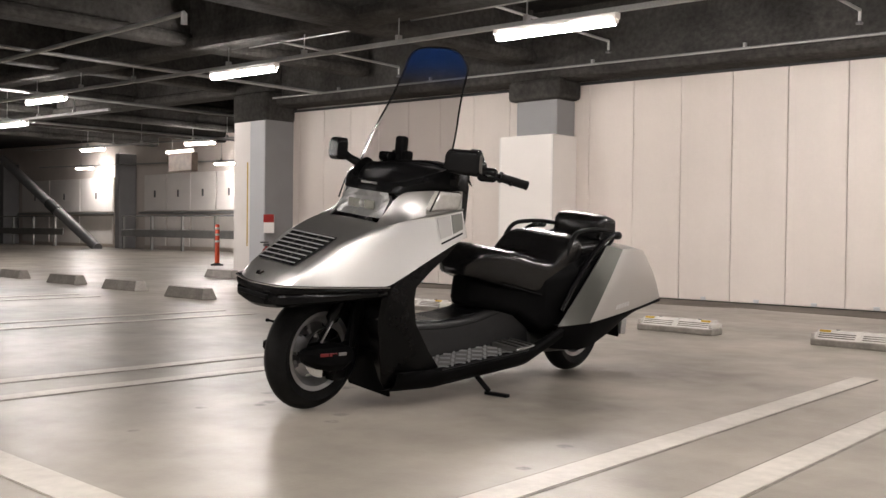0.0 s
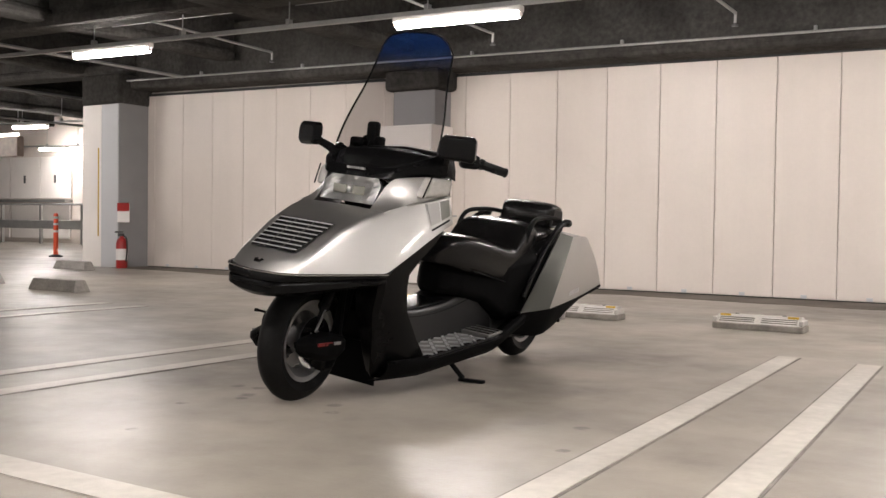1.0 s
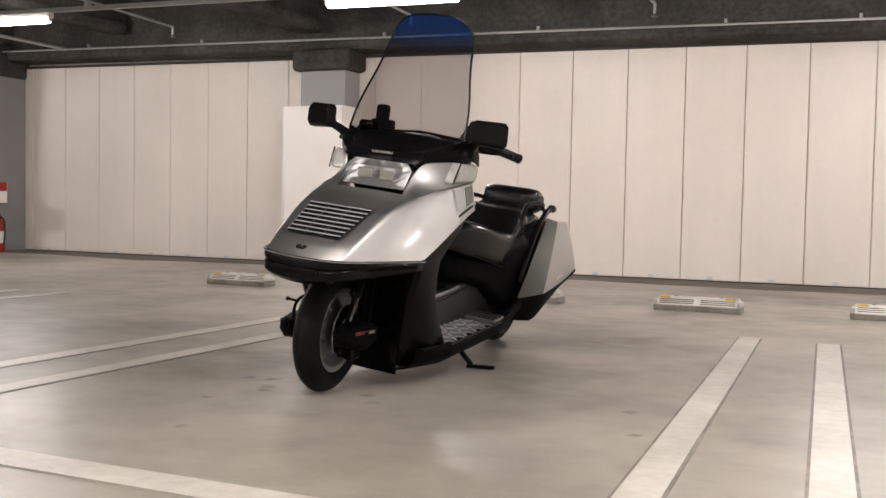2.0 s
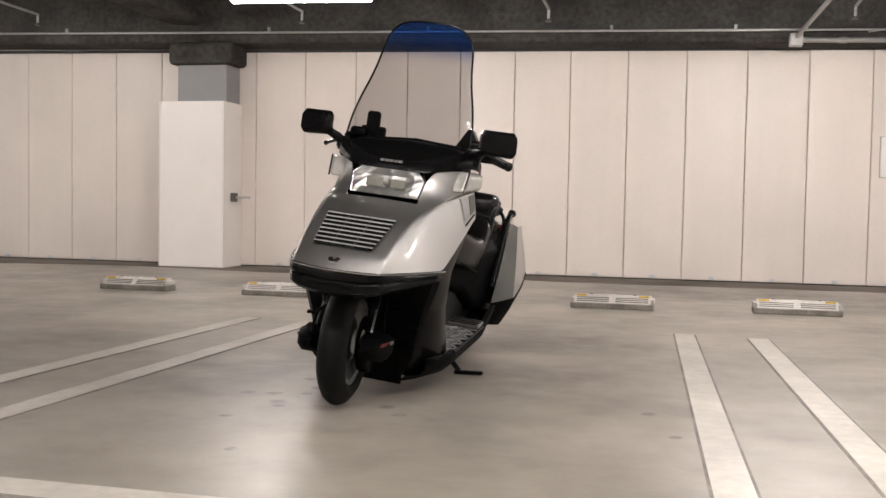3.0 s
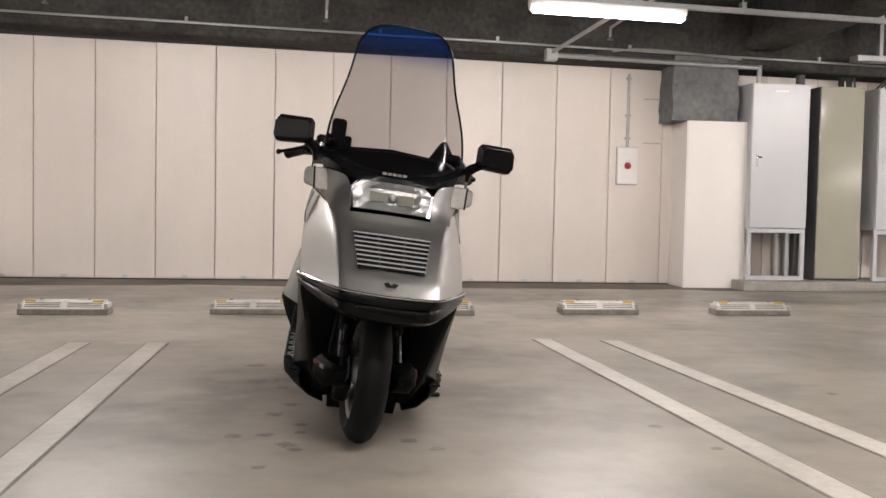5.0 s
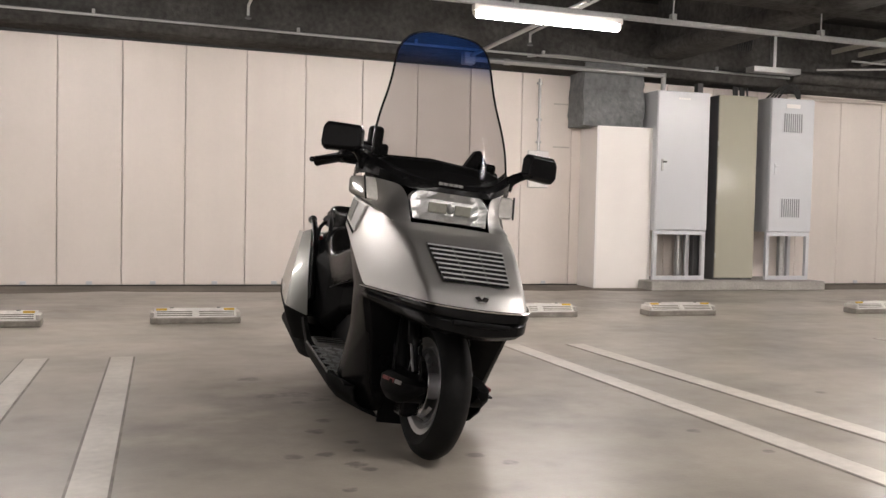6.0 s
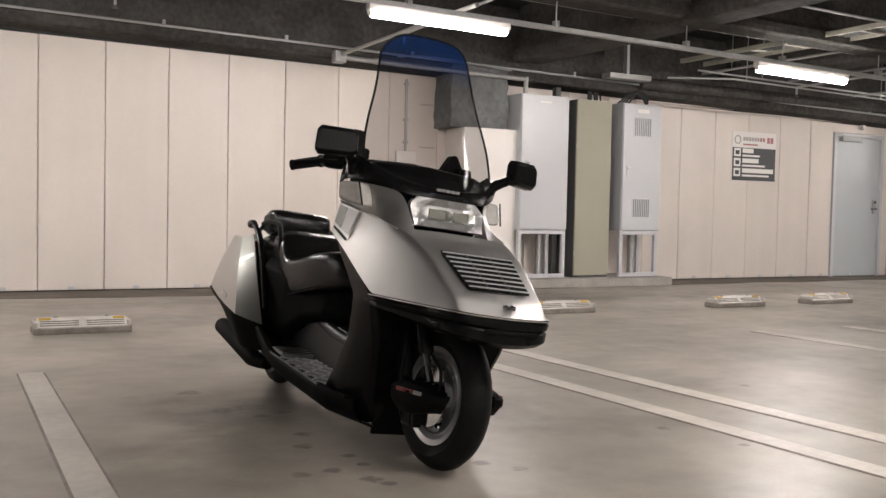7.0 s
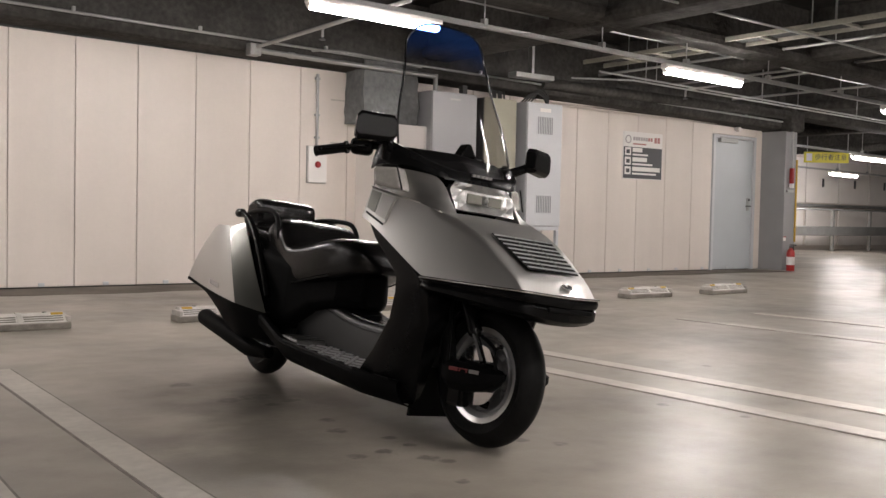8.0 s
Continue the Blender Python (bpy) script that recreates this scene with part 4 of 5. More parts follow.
def wheel(name, centre, radius, width, rim_r, turn, label, metal=ALLOY):
    m = turn @ pose(*centre)
    seat = width * 0.32
    prof = [(rim_r - 0.012, -seat), (rim_r + 0.012, -seat - 0.006), (rim_r + 0.012, -seat + 0.004), (rim_r - 0.02, -seat + 0.012),
            (rim_r - 0.03, 0), (rim_r - 0.02, seat - 0.012), (rim_r + 0.012, seat - 0.004), (rim_r + 0.012, seat + 0.006), (rim_r - 0.012, seat),
            (rim_r - 0.022, seat - 0.015), (rim_r - 0.042, 0), (rim_r - 0.022, -seat + 0.015)]
    rim = part(name, moved(lathe(prof, 48, "x"), m), metal, sc, label, smooth=True)
    hw = width / 2
    tp = [(rim_r - 0.003, -seat), (rim_r + 0.022, -hw * 0.86), (rim_r + (radius - rim_r) * 0.45, -hw), (radius - 0.040, -hw * 0.92), (radius - 0.015, -hw * 0.62),
          (radius - 0.002, -hw * 0.22), (radius, 0), (radius - 0.002, hw * 0.22), (radius - 0.015, hw * 0.62), (radius - 0.040, hw * 0.92),
          (rim_r + (radius - rim_r) * 0.45, hw), (rim_r + 0.022, hw * 0.86), (rim_r - 0.003, seat)]
    part("tyre", moved(lathe(tp, 64, "x"), m), RUBBER, rim, "worn black rubber tyre", smooth=True)
    hub = part("hub", moved(lathe([(0.0, -0.055), (0.035, -0.055), (0.045, -0.03), (0.045, 0.03), (0.035, 0.055), (0.0, 0.055)], 24, "x"), m), ALLOY, rim, smooth=True)
    # dished disc with five oval openings
    radii = [0.036, rim_r * 0.40, rim_r * 0.50, rim_r * 0.60, rim_r * 0.70, rim_r * 0.78, rim_r - 0.028]
    gap = {2: (4, 7), 3: (3, 8), 4: (3, 8)}
    bm = bmesh.new()
    vs = [[bm.verts.new((0.020 * math.cos(math.pi * i / 6), r * math.sin(a), r * math.cos(a))) for a in (2 * math.pi * k / 60 for k in range(60))] for i, r in enumerate(radii)]
    for i in range(6):
        for k in range(60):
            if i in gap and gap[i][0] <= k % 12 <= gap[i][1]:
                continue
            bm.faces.new((vs[i][k], vs[i][(k + 1) % 60], vs[i + 1][(k + 1) % 60], vs[i + 1][k]))
    d = thicken(part("wheel_disc", moved(bm, m), DISC, rim, smooth=True), 0.022, 0.0)
    soften(d, 0.004)
    return rim, m


def cushion_box(x0, x1, y0, y1, z0, z1):
    bm = box(x0, x1, y0, y1, z0, z1)
    bmesh.ops.bevel(bm, geom=bm.edges[:], offset=min(x1 - x0, y1 - y0, z1 - z0) * 0.35, segments=3, affect="EDGES", profile=0.5)
    return bm


fw, fm = wheel("front_wheel", (0, 0.03, 0.25), 0.25, 0.112, 0.160, STEER, "cast alloy wheel")
for s in (-1, 1):
    part("brake_disc", moved(lathe([(0.05, s * 0.058), (0.105, s * 0.058), (0.105, s * 0.062), (0.05, s * 0.062)], 36, "x"), fm), CHROME, fw, "steel brake disc")
    # leading-link cover: a tapered shell standing off the wheel
    rings = []
    for y, x0, x1, z0, z1 in ((-0.140, 0.095, 0.112, 0.252, 0.274), (-0.122, 0.088, 0.140, 0.232, 0.282), (-0.080, 0.080, 0.160, 0.208, 0.287), (-0.02, 0.075, 0.175, 0.196, 0.292),
                              (0.05, 0.075, 0.181, 0.198, 0.294), (0.090, 0.080, 0.173, 0.214, 0.288), (0.106, 0.085, 0.140, 0.232, 0.276)):
        ring = [(s * x0, y, z0), (s * (x1 - 0.02), y, z0), (s * x1, y, z0 + 0.3 * (z1 - z0)), (s * x1, y, z1 - 0.22 * (z1 - z0)), (s * (x1 - 0.022), y, z1), (s * x0, y, z1)]
        rings.append(ring)
    a = soften(part("link_cover", moved(solid(rings), STEER), SHELL, sc, "black suspension link cover with a red mark", smooth=True), 0.006)
    for i, (f0, f1) in enumerate(((0.0, 0.30), (0.34, 0.62), (0.68, 0.98))):
        f0, f1 = (f0, f1) if s > 0 else (1 - f1, 1 - f0)
        bm = solid([[(s * (0.158 + 0.0205 * f + d), -0.084 + 0.125 * f, z) for f in (f0, f1) for z in ((0.263, 0.275) if f == f0 else (0.275, 0.263))] for d in (0.0, 0.0055)])
        part("red_bar" if i < 2 else "pale_bar", moved(bm, STEER), DARKRED if i < 2 else GREYPRINT, a)
    part("link_arm", moved(tube([(s * 0.09, 0.06, 0.255), (s * 0.09, 0.16, 0.285)], 0.022, 10), STEER), BLACKM, sc, smooth=True)
    part("fork_leg", moved(tube([(s * 0.085, 0.15, 0.27), (s * 0.085, 0.20, 0.46), (s * 0.07, 0.24, 0.62)], [0.026, 0.028, 0.03], 12), STEER), BLACKM, sc, smooth=True)
    sa = part("shock_absorber", moved(tube([(s * 0.095, -0.03, 0.30), (s * 0.092, 0.02, 0.38), (s * 0.090, 0.03, 0.395), (s * 0.08, 0.12, 0.52)], [0.011, 0.011, 0.026, 0.026], 12), STEER), BLACKP, sc, smooth=True)
    part("damper_rod", moved(tube([(s * 0.108, -0.035, 0.305), (s * 0.104, 0.035, 0.405)], 0.0045, 8), STEER), DISC, sa, "bright damper rod", smooth=True)
    part("brake_caliper", moved(box(s * 0.072 - 0.025, s * 0.072 + 0.025, 0.06, 0.14, 0.13, 0.21, 0.012), STEER), BLACKP, sc)
    part("brake_hose", moved(tube(spline([(s * 0.08, 0.13, 0.2), (s * 0.12, 0.12, 0.26), (s * 0.11, 0.14, 0.42), (s * 0.08, 0.2, 0.55)], 12), 0.007, 6), STEER), BLACKM, sc)
fender = []
for k in range(11):
    a = radians(20 + 84 * k / 10)
    r = 0.268
    fender.append([(x, 0.02 + (r - 0.035 * (abs(x) / 0.07) ** 2) * math.cos(a), 0.25 + (r - 0.035 * (abs(x) / 0.07) ** 2) * math.sin(a)) for x in (-0.07, -0.045, 0, 0.045, 0.07)])
thicken(part("front_mudguard", moved(grid(fender), STEER), BLACKM, sc, smooth=True), 0.005)
part("brake_hose", tube(spline([(-0.09, 0.02, 0.385), (-0.108, -0.045, 0.370), (-0.112, -0.090, 0.345), (-0.112, -0.098, 0.287), (-0.108, -0.075, 0.22), (-0.085, -0.02, 0.21)], 20), 0.006, 8), BLACKM, sc, smooth=True)
hc = part("hose_clip", tube([(-0.105, -0.085, 0.352), (-0.122, -0.128, 0.362)], 0.005, 8), BLACKM, sc, smooth=True)
part("clip_end", cushion_box(-0.130, -0.118, -0.140, -0.124, 0.356, 0.370), BLACKM, hc, smooth=True)

# hood and side fairings: ribs from the crease to the lower edge, nose to rear
RIB_TOP = [(0.160, -0.252, 0.553), (0.165, -0.208, 0.602), (0.188, -0.035, 0.720), (0.208, 0.085, 0.772), (0.220, 0.168, 0.798), (0.229, 0.225, 0.813),
           (0.237, 0.285, 0.827), (0.252, 0.355, 0.843), (0.270, 0.430, 0.858), (0.288, 0.515, 0.877)]
CHEEK = [(0.148, 0.168, 0.801), (0.149, 0.207, 0.845), (0.157, 0.243, 0.897), (0.180, 0.275, 0.934), (0.254, 0.385, 0.950), (0.292, 0.505, 0.955)]   # beside the headlight
RIB_LOW = [(0.164, -0.250, 0.548), (0.186, -0.200, 0.549), (0.244, -0.055, 0.556), (0.295, 0.125, 0.563), (0.301, 0.215, 0.608), (0.305, 0.300, 0.652),
           (0.307, 0.375, 0.690), (0.308, 0.430, 0.716), (0.308, 0.490, 0.743), (0.306, 0.548, 0.763)]
HOOD_LIP = [0.052, 0.042, 0.0, 0.0, 0.0]      # how far the middle runs ahead of the crease
HOOD_RISE = [-0.003, -0.004, 0.007, 0.008, 0.006]


def eased(pts, n, passes=2):
    """n points along straight runs, with the corners eased."""
    out = []
    for k in range(n):
        u = k / (n - 1) * (len(pts) - 1)
        i = min(int(u), len(pts) - 2)
        out.append(Vector(pts[i]).lerp(Vector(pts[i + 1]), u - i))
    for _ in range(passes):
        out = [out[0]] + [(out[k - 1] + 2 * out[k] + out[k + 1]) / 4 for k in range(1, n - 1)] + [out[-1]]
    return out


NU = 73
SIDE_TOP, SIDE_LOW = eased(RIB_TOP, NU, 3), eased(RIB_LOW, NU, 3)
MIDDLE = eased([(p[0], p[1] - d, p[2] + h) for p, d, h in zip(RIB_TOP, HOOD_LIP, HOOD_RISE)], 33, 1)
HEM = 0.014
WAIST = eased([((a[0] + b[0]) / 2, (a[1] + b[1]) / 2, (a[2] + b[2]) / 2) for a, b in zip(RIB_TOP, RIB_LOW)], NU, 16)


def side_surface(u, v):
    """Left side panel: u from nose to rear, v from the upper crease to the lower edge."""
    k = u * (NU - 1)
    i = min(int(k), NU - 2)
    p = SIDE_TOP[i].lerp(SIDE_TOP[i + 1], k - i)
    q = SIDE_LOW[i].lerp(SIDE_LOW[i + 1], k - i)
    w = WAIST[i].lerp(WAIST[i + 1], k - i) + Vector((0.004, -0.001, 0.001)) * min(1, u * 4)
    return p * (2 * (v - 0.5) * (v - 1)) + w * (4 * v * (1 - v)) + q * (2 * v * (v - 0.5))


SIDE = [side_surface(i / 60, j / 20) for i in range(61) for j in range(21)]


def on_side(y, z):
    """The place on the left side panel at that length and height."""
    k = min(range(len(SIDE)), key=lambda i: (SIDE[i].y - y) ** 2 + (SIDE[i].z - z) ** 2)
    u, v = k // 21 / 60, k % 21 / 20
    for _ in range(6):
        p = side_surface(u, v)
        du = (side_surface(min(u + 0.01, 1), v) - side_surface(max(u - 0.01, 0), v)) / (min(u + 0.01, 1) - max(u - 0.01, 0))
        dv = (side_surface(u, v + 0.01) - side_surface(u, v - 0.01)) / 0.02
        ey, ez = y - p.y, z - p.z
        det = du.y * dv.z - dv.y * du.z
        u = min(1, max(0, u + (ey * dv.z - dv.y * ez) / det))
        v = min(1, max(0, v + (du.y * ez - ey * du.z) / det))
    return Vector((side_surface(u, v).x, y, z))


hood_rows = []
for k in range(33):
    t, c = SIDE_TOP[k], MIDDLE[k]
    row = []
    for j in range(-8, 9):
        f = j / 8
        x = f * (t.x - HEM)
        g = (x / t.x) ** 2
        row.append((x, c.y + (t.y - c.y) * g, c.z + (t.z - c.z) * g))
    hood_rows.append(row)
hood = thicken(part("hood", grid(hood_rows), SILVER, sc, "silver metallic hood", smooth=True), 0.006)

ga, gb = Vector((0, -0.216, 0.6225)), Vector((0, -0.024, 0.7345))
gdir = (gb - ga).normalized()
gn = Vector((0, -gdir.z, gdir.y))
gm = Matrix(((1, 0, 0, 0), (0, gdir.y, gn.y, ga.y), (0, gdir.z, gn.z, ga.z), (0, 0, 0, 1)))
glen = (gb - ga).length
g0 = 0.0012
gr = part("grille", moved(solid([[(-0.110, 0.007, g0), (0.110, 0.007, g0), (0.135, glen, g0), (-0.135, glen, g0)], [(-0.110, 0.007, g0 + 0.003), (0.110, 0.007, g0 + 0.003), (0.135, glen, g0 + 0.003), (-0.135, glen, g0 + 0.003)]]), gm), BLACKM, sc, "dark louvred hood grille")
for i in range(8):
    u = glen * (i + 0.62) / 8
    w = 0.111 + 0.024 * u / glen
    bm = solid([[(s * w, u - 0.0014, g0 + 0.0030), (s * w, u + 0.0006, g0 + 0.0066), (s * w, u + 0.0018, g0 + 0.0068), (s * w, u + 0.0026, g0 + 0.0030)] for s in (-1, 1)])
    part("louvre", moved(bm, gm), ALLOY, gr)
for d in (-0.042, 0.042):
    part("divider", moved(solid([[(d * (0.9 + 0.2 * u) + e, glen * u, h) for e, h in ((-0.0012, g0 + 0.003), (0.0012, g0 + 0.003), (0.0012, g0 + 0.0055), (-0.0012, g0 + 0.0055))] for u in (0.02, 0.98)]), gm), VENTGREY, gr)
em = pose(0, -0.281, 0.5805, 38) @ Matrix.Diagonal((1.5, 1.5, 1, 1))
part("emblem", moved(prism([(-0.016, 0.006), (-0.010, -0.006), (0.010, -0.006), (0.016, 0.006), (0.006, 0.010), (0, 0.002), (-0.006, 0.010)], 0.006, "z", 0.0), em), CHROME, hood, "small chrome wing emblem")

for s in (1, -1):
    rows = []
    for k in range(NU):
        u = k / (NU - 1)
        hem = HEM * min(1.0, max(0.0, (40 - k) / 8))
        t = SIDE_TOP[k]
        row = []
        if k <= 32:
            start = Vector(hood_rows[k][16])
        else:
            start = t + Vector((-hem, 0, 0.003)) * (hem / HEM)
        turn = side_surface(u, 0.14)
        for q in (0.0, 0.22, 0.42, 0.6, 0.8):
            row.append((1 - q) ** 2 * start + 2 * q * (1 - q) * t + q * q * turn if hem > 0.001 else t.lerp(turn, q))
        row += [side_surface(u, 0.14 + 0.86 * j / 8) for j in range(9)]
        rows.append([V(q, s) for q in row])
    p = thicken(part("side_panel", grid(rows), SILVER, sc, "silver metallic side fairing", smooth=True), 0.006)
    def plate(name, yz, d, material, parent, n=4):
        """A thin sheet between four corners, lying on the panel."""
        a, b, c, e = [Vector((y, z)) for y, z in yz]
        spots = [[a.lerp(e, k / n).lerp(b.lerp(c, k / n), q / n) for q in range(n + 1)] for k in range(n + 1)]
        rows = [[V(on_side(*p) + Vector((d, -d * 0.2, d * 0.4)), s) for p in row] for row in spots]
        return thicken(part(name, grid(rows), material, parent, smooth=True), 0.003, 1.0 if s < 0 else -1.0)
    inner, outer = eased(CHEEK, 25, 2), eased(RIB_TOP[4:], 25, 2)
    rows = [[V(a.lerp(b, j / 8) + Vector((0.35, -0.5, 0.6)) * 0.001 * math.sin(math.pi * j / 8) * min(1, k / 6), s) for j in range(9)] for k, (a, b) in enumerate(zip(inner, outer))]
    thicken(part("cheek_panel", grid(rows), SILVER, sc, "silver panel beside the headlamp", smooth=True), 0.004)
    vent = plate("side_vent", ((0.520, 0.872), (0.385, 0.843), (0.392, 0.742), (0.525, 0.790)), 0.0015, SILVER, p)
    plate("vent_pane", ((0.513, 0.864), (0.462, 0.853), (0.466, 0.776), (0.518, 0.797)), 0.0034, VENTGREY, vent)
    plate("vent_pane", ((0.454, 0.851), (0.391, 0.838), (0.398, 0.752), (0.458, 0.772)), 0.0034, VENTPALE, vent)
    plate("vent_slot", ((0.515, 0.783), (0.400, 0.738), (0.402, 0.731), (0.517, 0.776)), 0.004, BLACKM, p)
    ridge = [Vector((0.236, 0.278, 0.825)).lerp(Vector((0.290, 0.520, 0.879)), k / 10) for k in range(11)]
    part("shoulder_ridge", solid([[V(q + Vector((0, 0, 0.004)), s), V(q + Vector((0.011 * min(1, k / 6), -0.003, 0.003)), s), V(q + Vector((0, 0, -0.006)), s)] for k, q in enumerate(ridge)]), SILVER, p, smooth=True)
    ind = solid([[V(q, s) for q in ((0.236, 0.388, 0.952), (0.225, 0.350, 0.862), (0.275, 0.500, 0.872), (0.280, 0.520, 0.956))],
                 [V(q, s) for q in ((0.296, 0.368, 0.950), (0.288, 0.332, 0.864), (0.338, 0.450, 0.884), (0.338, 0.460, 0.948))]])
    i = soften(part("indicator", ind, LENS, sc, "clear indicator lens"), 0.016, 3)
    i.modifiers.new("normals", "WEIGHTED_NORMAL")
    part("indicator_rim", tube([V(q, s) for q in ((0.296, 0.364, 0.952), (0.288, 0.326, 0.866))], 0.0035, 6), BLACKM, i)

# headlight
hl = part("headlight", solid([[(-0.130, 0.255, 0.922), (0.130, 0.255, 0.922), (0.154, 0.240, 0.895), (0.145, 0.210, 0.815), (-0.145, 0.210, 0.815), (-0.154, 0.240, 0.895)],
                              [(-0.140, 0.330, 0.92), (0.140, 0.330, 0.92), (0.145, 0.330, 0.895), (0.135, 0.330, 0.835), (-0.135, 0.330, 0.835), (-0.145, 0.330, 0.895)]]), CHROME, sc, "headlamp with a faceted reflector")
rows = []
for j in range(9):
    v = j / 8
    w = 0.138 + 0.015 * v if v < 0.7 else 0.1485 - 0.095 * (v - 0.7)
    rows.append([(f * w, 0.196 + 0.046 * v - 0.012 * (1 - f * f), 0.818 + 0.104 * v) for f in [k / 8 - 1 for k in range(17)]])
FLUTE = random.Random(8)
facets = []
for j, r in enumerate(rows):
    line = []
    for i, (x, y, z) in enumerate(r):
        f, v = abs(i / 8 - 1), j / 8
        bowl = min(1.0, max(0.0, (0.80 - f) / 0.28)) * min(1.0, v / 0.25, (1 - v) / 0.25)
        line.append((x, y + 0.017 * bowl + FLUTE.uniform(-0.0028, 0.0028) * (0.3 + 0.7 * (bowl < 0.95)), z))
    facets.append(line)
part("reflector", grid(facets), REFLECTOR, hl, "faceted bright reflector")
for x0, x1, z0, z1 in ((-0.082, -0.012, 0.848, 0.884), (0.018, 0.080, 0.848, 0.884)):
    part("inner_lens", box(x0, x1, 0.2060, 0.2100, z0, z1, 0.002), LAMPDARK, hl)
part("bulb_shield", moved(lathe([(0.002, -0.012), (0.010, -0.010), (0.017, 0.0), (0.019, 0.012)], 20, "y"), pose(0.003, 0.209, 0.868)), REFLECTOR, hl, smooth=True)
GLASS = clear_glass("lamp_glass", (0.93, 0.93, 0.93), (0.93, 0.93, 0.93), 0, 1)
rows = [[(x, y - 0.012, z) for x, y, z in r] for r in rows]
o = part("lamp_lens", grid(rows), GLASS, hl, smooth=True)
o.visible_shadow = False

# bumper
path = [(0, -0.314), (0.09, -0.300), (0.166, -0.262), (0.248, -0.060), (0.306, 0.125)]
rows = []
pts = spline([(x, y, 0) for x, y in path], 17)
full = [V(p, -1) for p in pts[:0:-1]] + pts
for q in full:
    f = min(1, abs(q.x) / 0.32)
    ztop = 0.548 + 0.014 * f * f
    zbot = 0.455 + 0.064 * f * f
    c = Vector((0, 0.10, 0))
    inw = (c - Vector((q.x, q.y, 0))).normalized()
    rows.append([(q.x + inw.x * d, q.y + inw.y * d, z) for d, z in ((0.030, ztop + 0.004), (0.006, ztop + 0.003), (0.0, ztop - 0.012), (0.004, (ztop + zbot) / 2 + 0.014), (0.012, (ztop + zbot) / 2 + 0.008), (0.006, (ztop + zbot) / 2), (0.008, zbot + 0.014), (0.03, zbot), (0.09, zbot - 0.002))])
bump = part("bumper", grid(rows), BLACKP, sc, "black wraparound bumper", smooth=True)
md = bump.modifiers.new("thickness", "SOLIDIFY")
md.thickness = 0.004
part("air_slot", box(-0.095, 0.095, -0.313, -0.299, 0.497, 0.513, 0.004), BLACKM, bump)
edge = [q + Vector((0, 0, 0.548 + 0.014 * min(1, abs(q.x) / 0.32) ** 2 + 0.002)) for q in full]
part("trim_strip", tube(edge, 0.004, 6), CHROME, bump, "thin bright edge strip")

# leg shield and lower body
SEC = [(0.785, .505, .292, .565, .280), (0.74, .425, .298, .530, .292), (0.68, .310, .300, .465, .298), (0.62, .210, .296, .375, .300), (0.555, .130, .288, .302, .298), (0.50, .118, .286, .300, .296),
       (0.40, .135, .258, .335, .284), (0.28, .185, .234, .430, .278), (0.20, .215, .216, .505, .275), (0.13, .250, .190, .505, .245), (0.10, .285, .172, .485, .215)]
rings = []
for z, yf, wf, yr, wr in SEC:
    yn = max(yr - 0.035, yf + 0.03)
    half = [(0.13, yn, z), (0.13, yf + 0.03, z), (wf - 0.02, yf + 0.004, z), (wf, yf + 0.02, z), (wr, (yf + yr) / 2, z), (wr, yr - 0.02, z), (wr - 0.025, yr, z)]
    rings.append([Vector(p) for p in half] + [V(p, -1) for p in half[::-1]])
ls = soften(part("leg_shield", solid(rings), BLACKP, sc, "satin black leg shield", smooth=True), 0.010, 3)
ls.modifiers.new("normals", "WEIGHTED_NORMAL")
part("belly_flap", solid([[(s * 0.128, 0.345, 0.050), (s * 0.128, 0.358, 0.050), (s * 0.15, 0.300, 0.24), (s * 0.15, 0.285, 0.24)] for s in (-1, 1)]), BLACKM, sc)
def cushion(stations, squareness=2.6, n=20):
    """A padded body lofted through stations of length, half width, bottom and top."""
    rings = []
    for y, w, z0, z1 in stations:
        ring = []
        for k in range(n):
            a = 2 * math.pi * (k + 0.5) / n
            ca, sa = math.cos(a), math.sin(a)
            ring.append((w * math.copysign(abs(ca) ** (2 / squareness), ca), y, (z0 + z1) / 2 + (z1 - z0) / 2 * math.copysign(abs(sa) ** (2 / squareness), sa)))
        rings.append(ring)
    return solid(rings)


TUNNEL_TOP = [(0.34, 0.110, 0.385), (0.45, 0.106, 0.366), (0.55, 0.103, 0.358), (0.66, 0.102, 0.354), (0.78, 0.104, 0.360), (0.90, 0.108, 0.376), (1.05, 0.116, 0.415), (1.22, 0.13, 0.46)]
tn = soften(part("centre_tunnel", solid([[(-w - 0.052, y, 0.16), (w + 0.052, y, 0.16), (w + 0.008, y, z - 0.022), (w - 0.012, y, z), (-w + 0.012, y, z), (-w - 0.008, y, z - 0.022)] for y, w, z in TUNNEL_TOP]), TUNNEL, sc, "dark grey plastic centre tunnel", smooth=True), 0.008, 3)
tn.modifiers.new("normals", "WEIGHTED_NORMAL")
for s in (1, -1):
    part("seam", solid([[(s * (w + 0.0105), y, z - 0.032), (s * (w + 0.0135), y, z - 0.032), (s * (w + 0.012), y, z - 0.0275), (s * (w + 0.009), y, z - 0.0275)] for y, w, z in TUNNEL_TOP[1:7]]), BLACKM, tn)
part("lid", solid([[(-w + 0.022, y, z - 0.002), (w - 0.022, y, z - 0.002), (w - 0.025, y, z + 0.0035), (-w + 0.025, y, z + 0.0035)] for y, w, z in TUNNEL_TOP[2:6]]), BLACKP, tn, "inset tunnel lid")


def deck(y):
    """Height of the footboards, which rise to the rear."""
    return 0.196 + 0.066 * (y - 0.49)


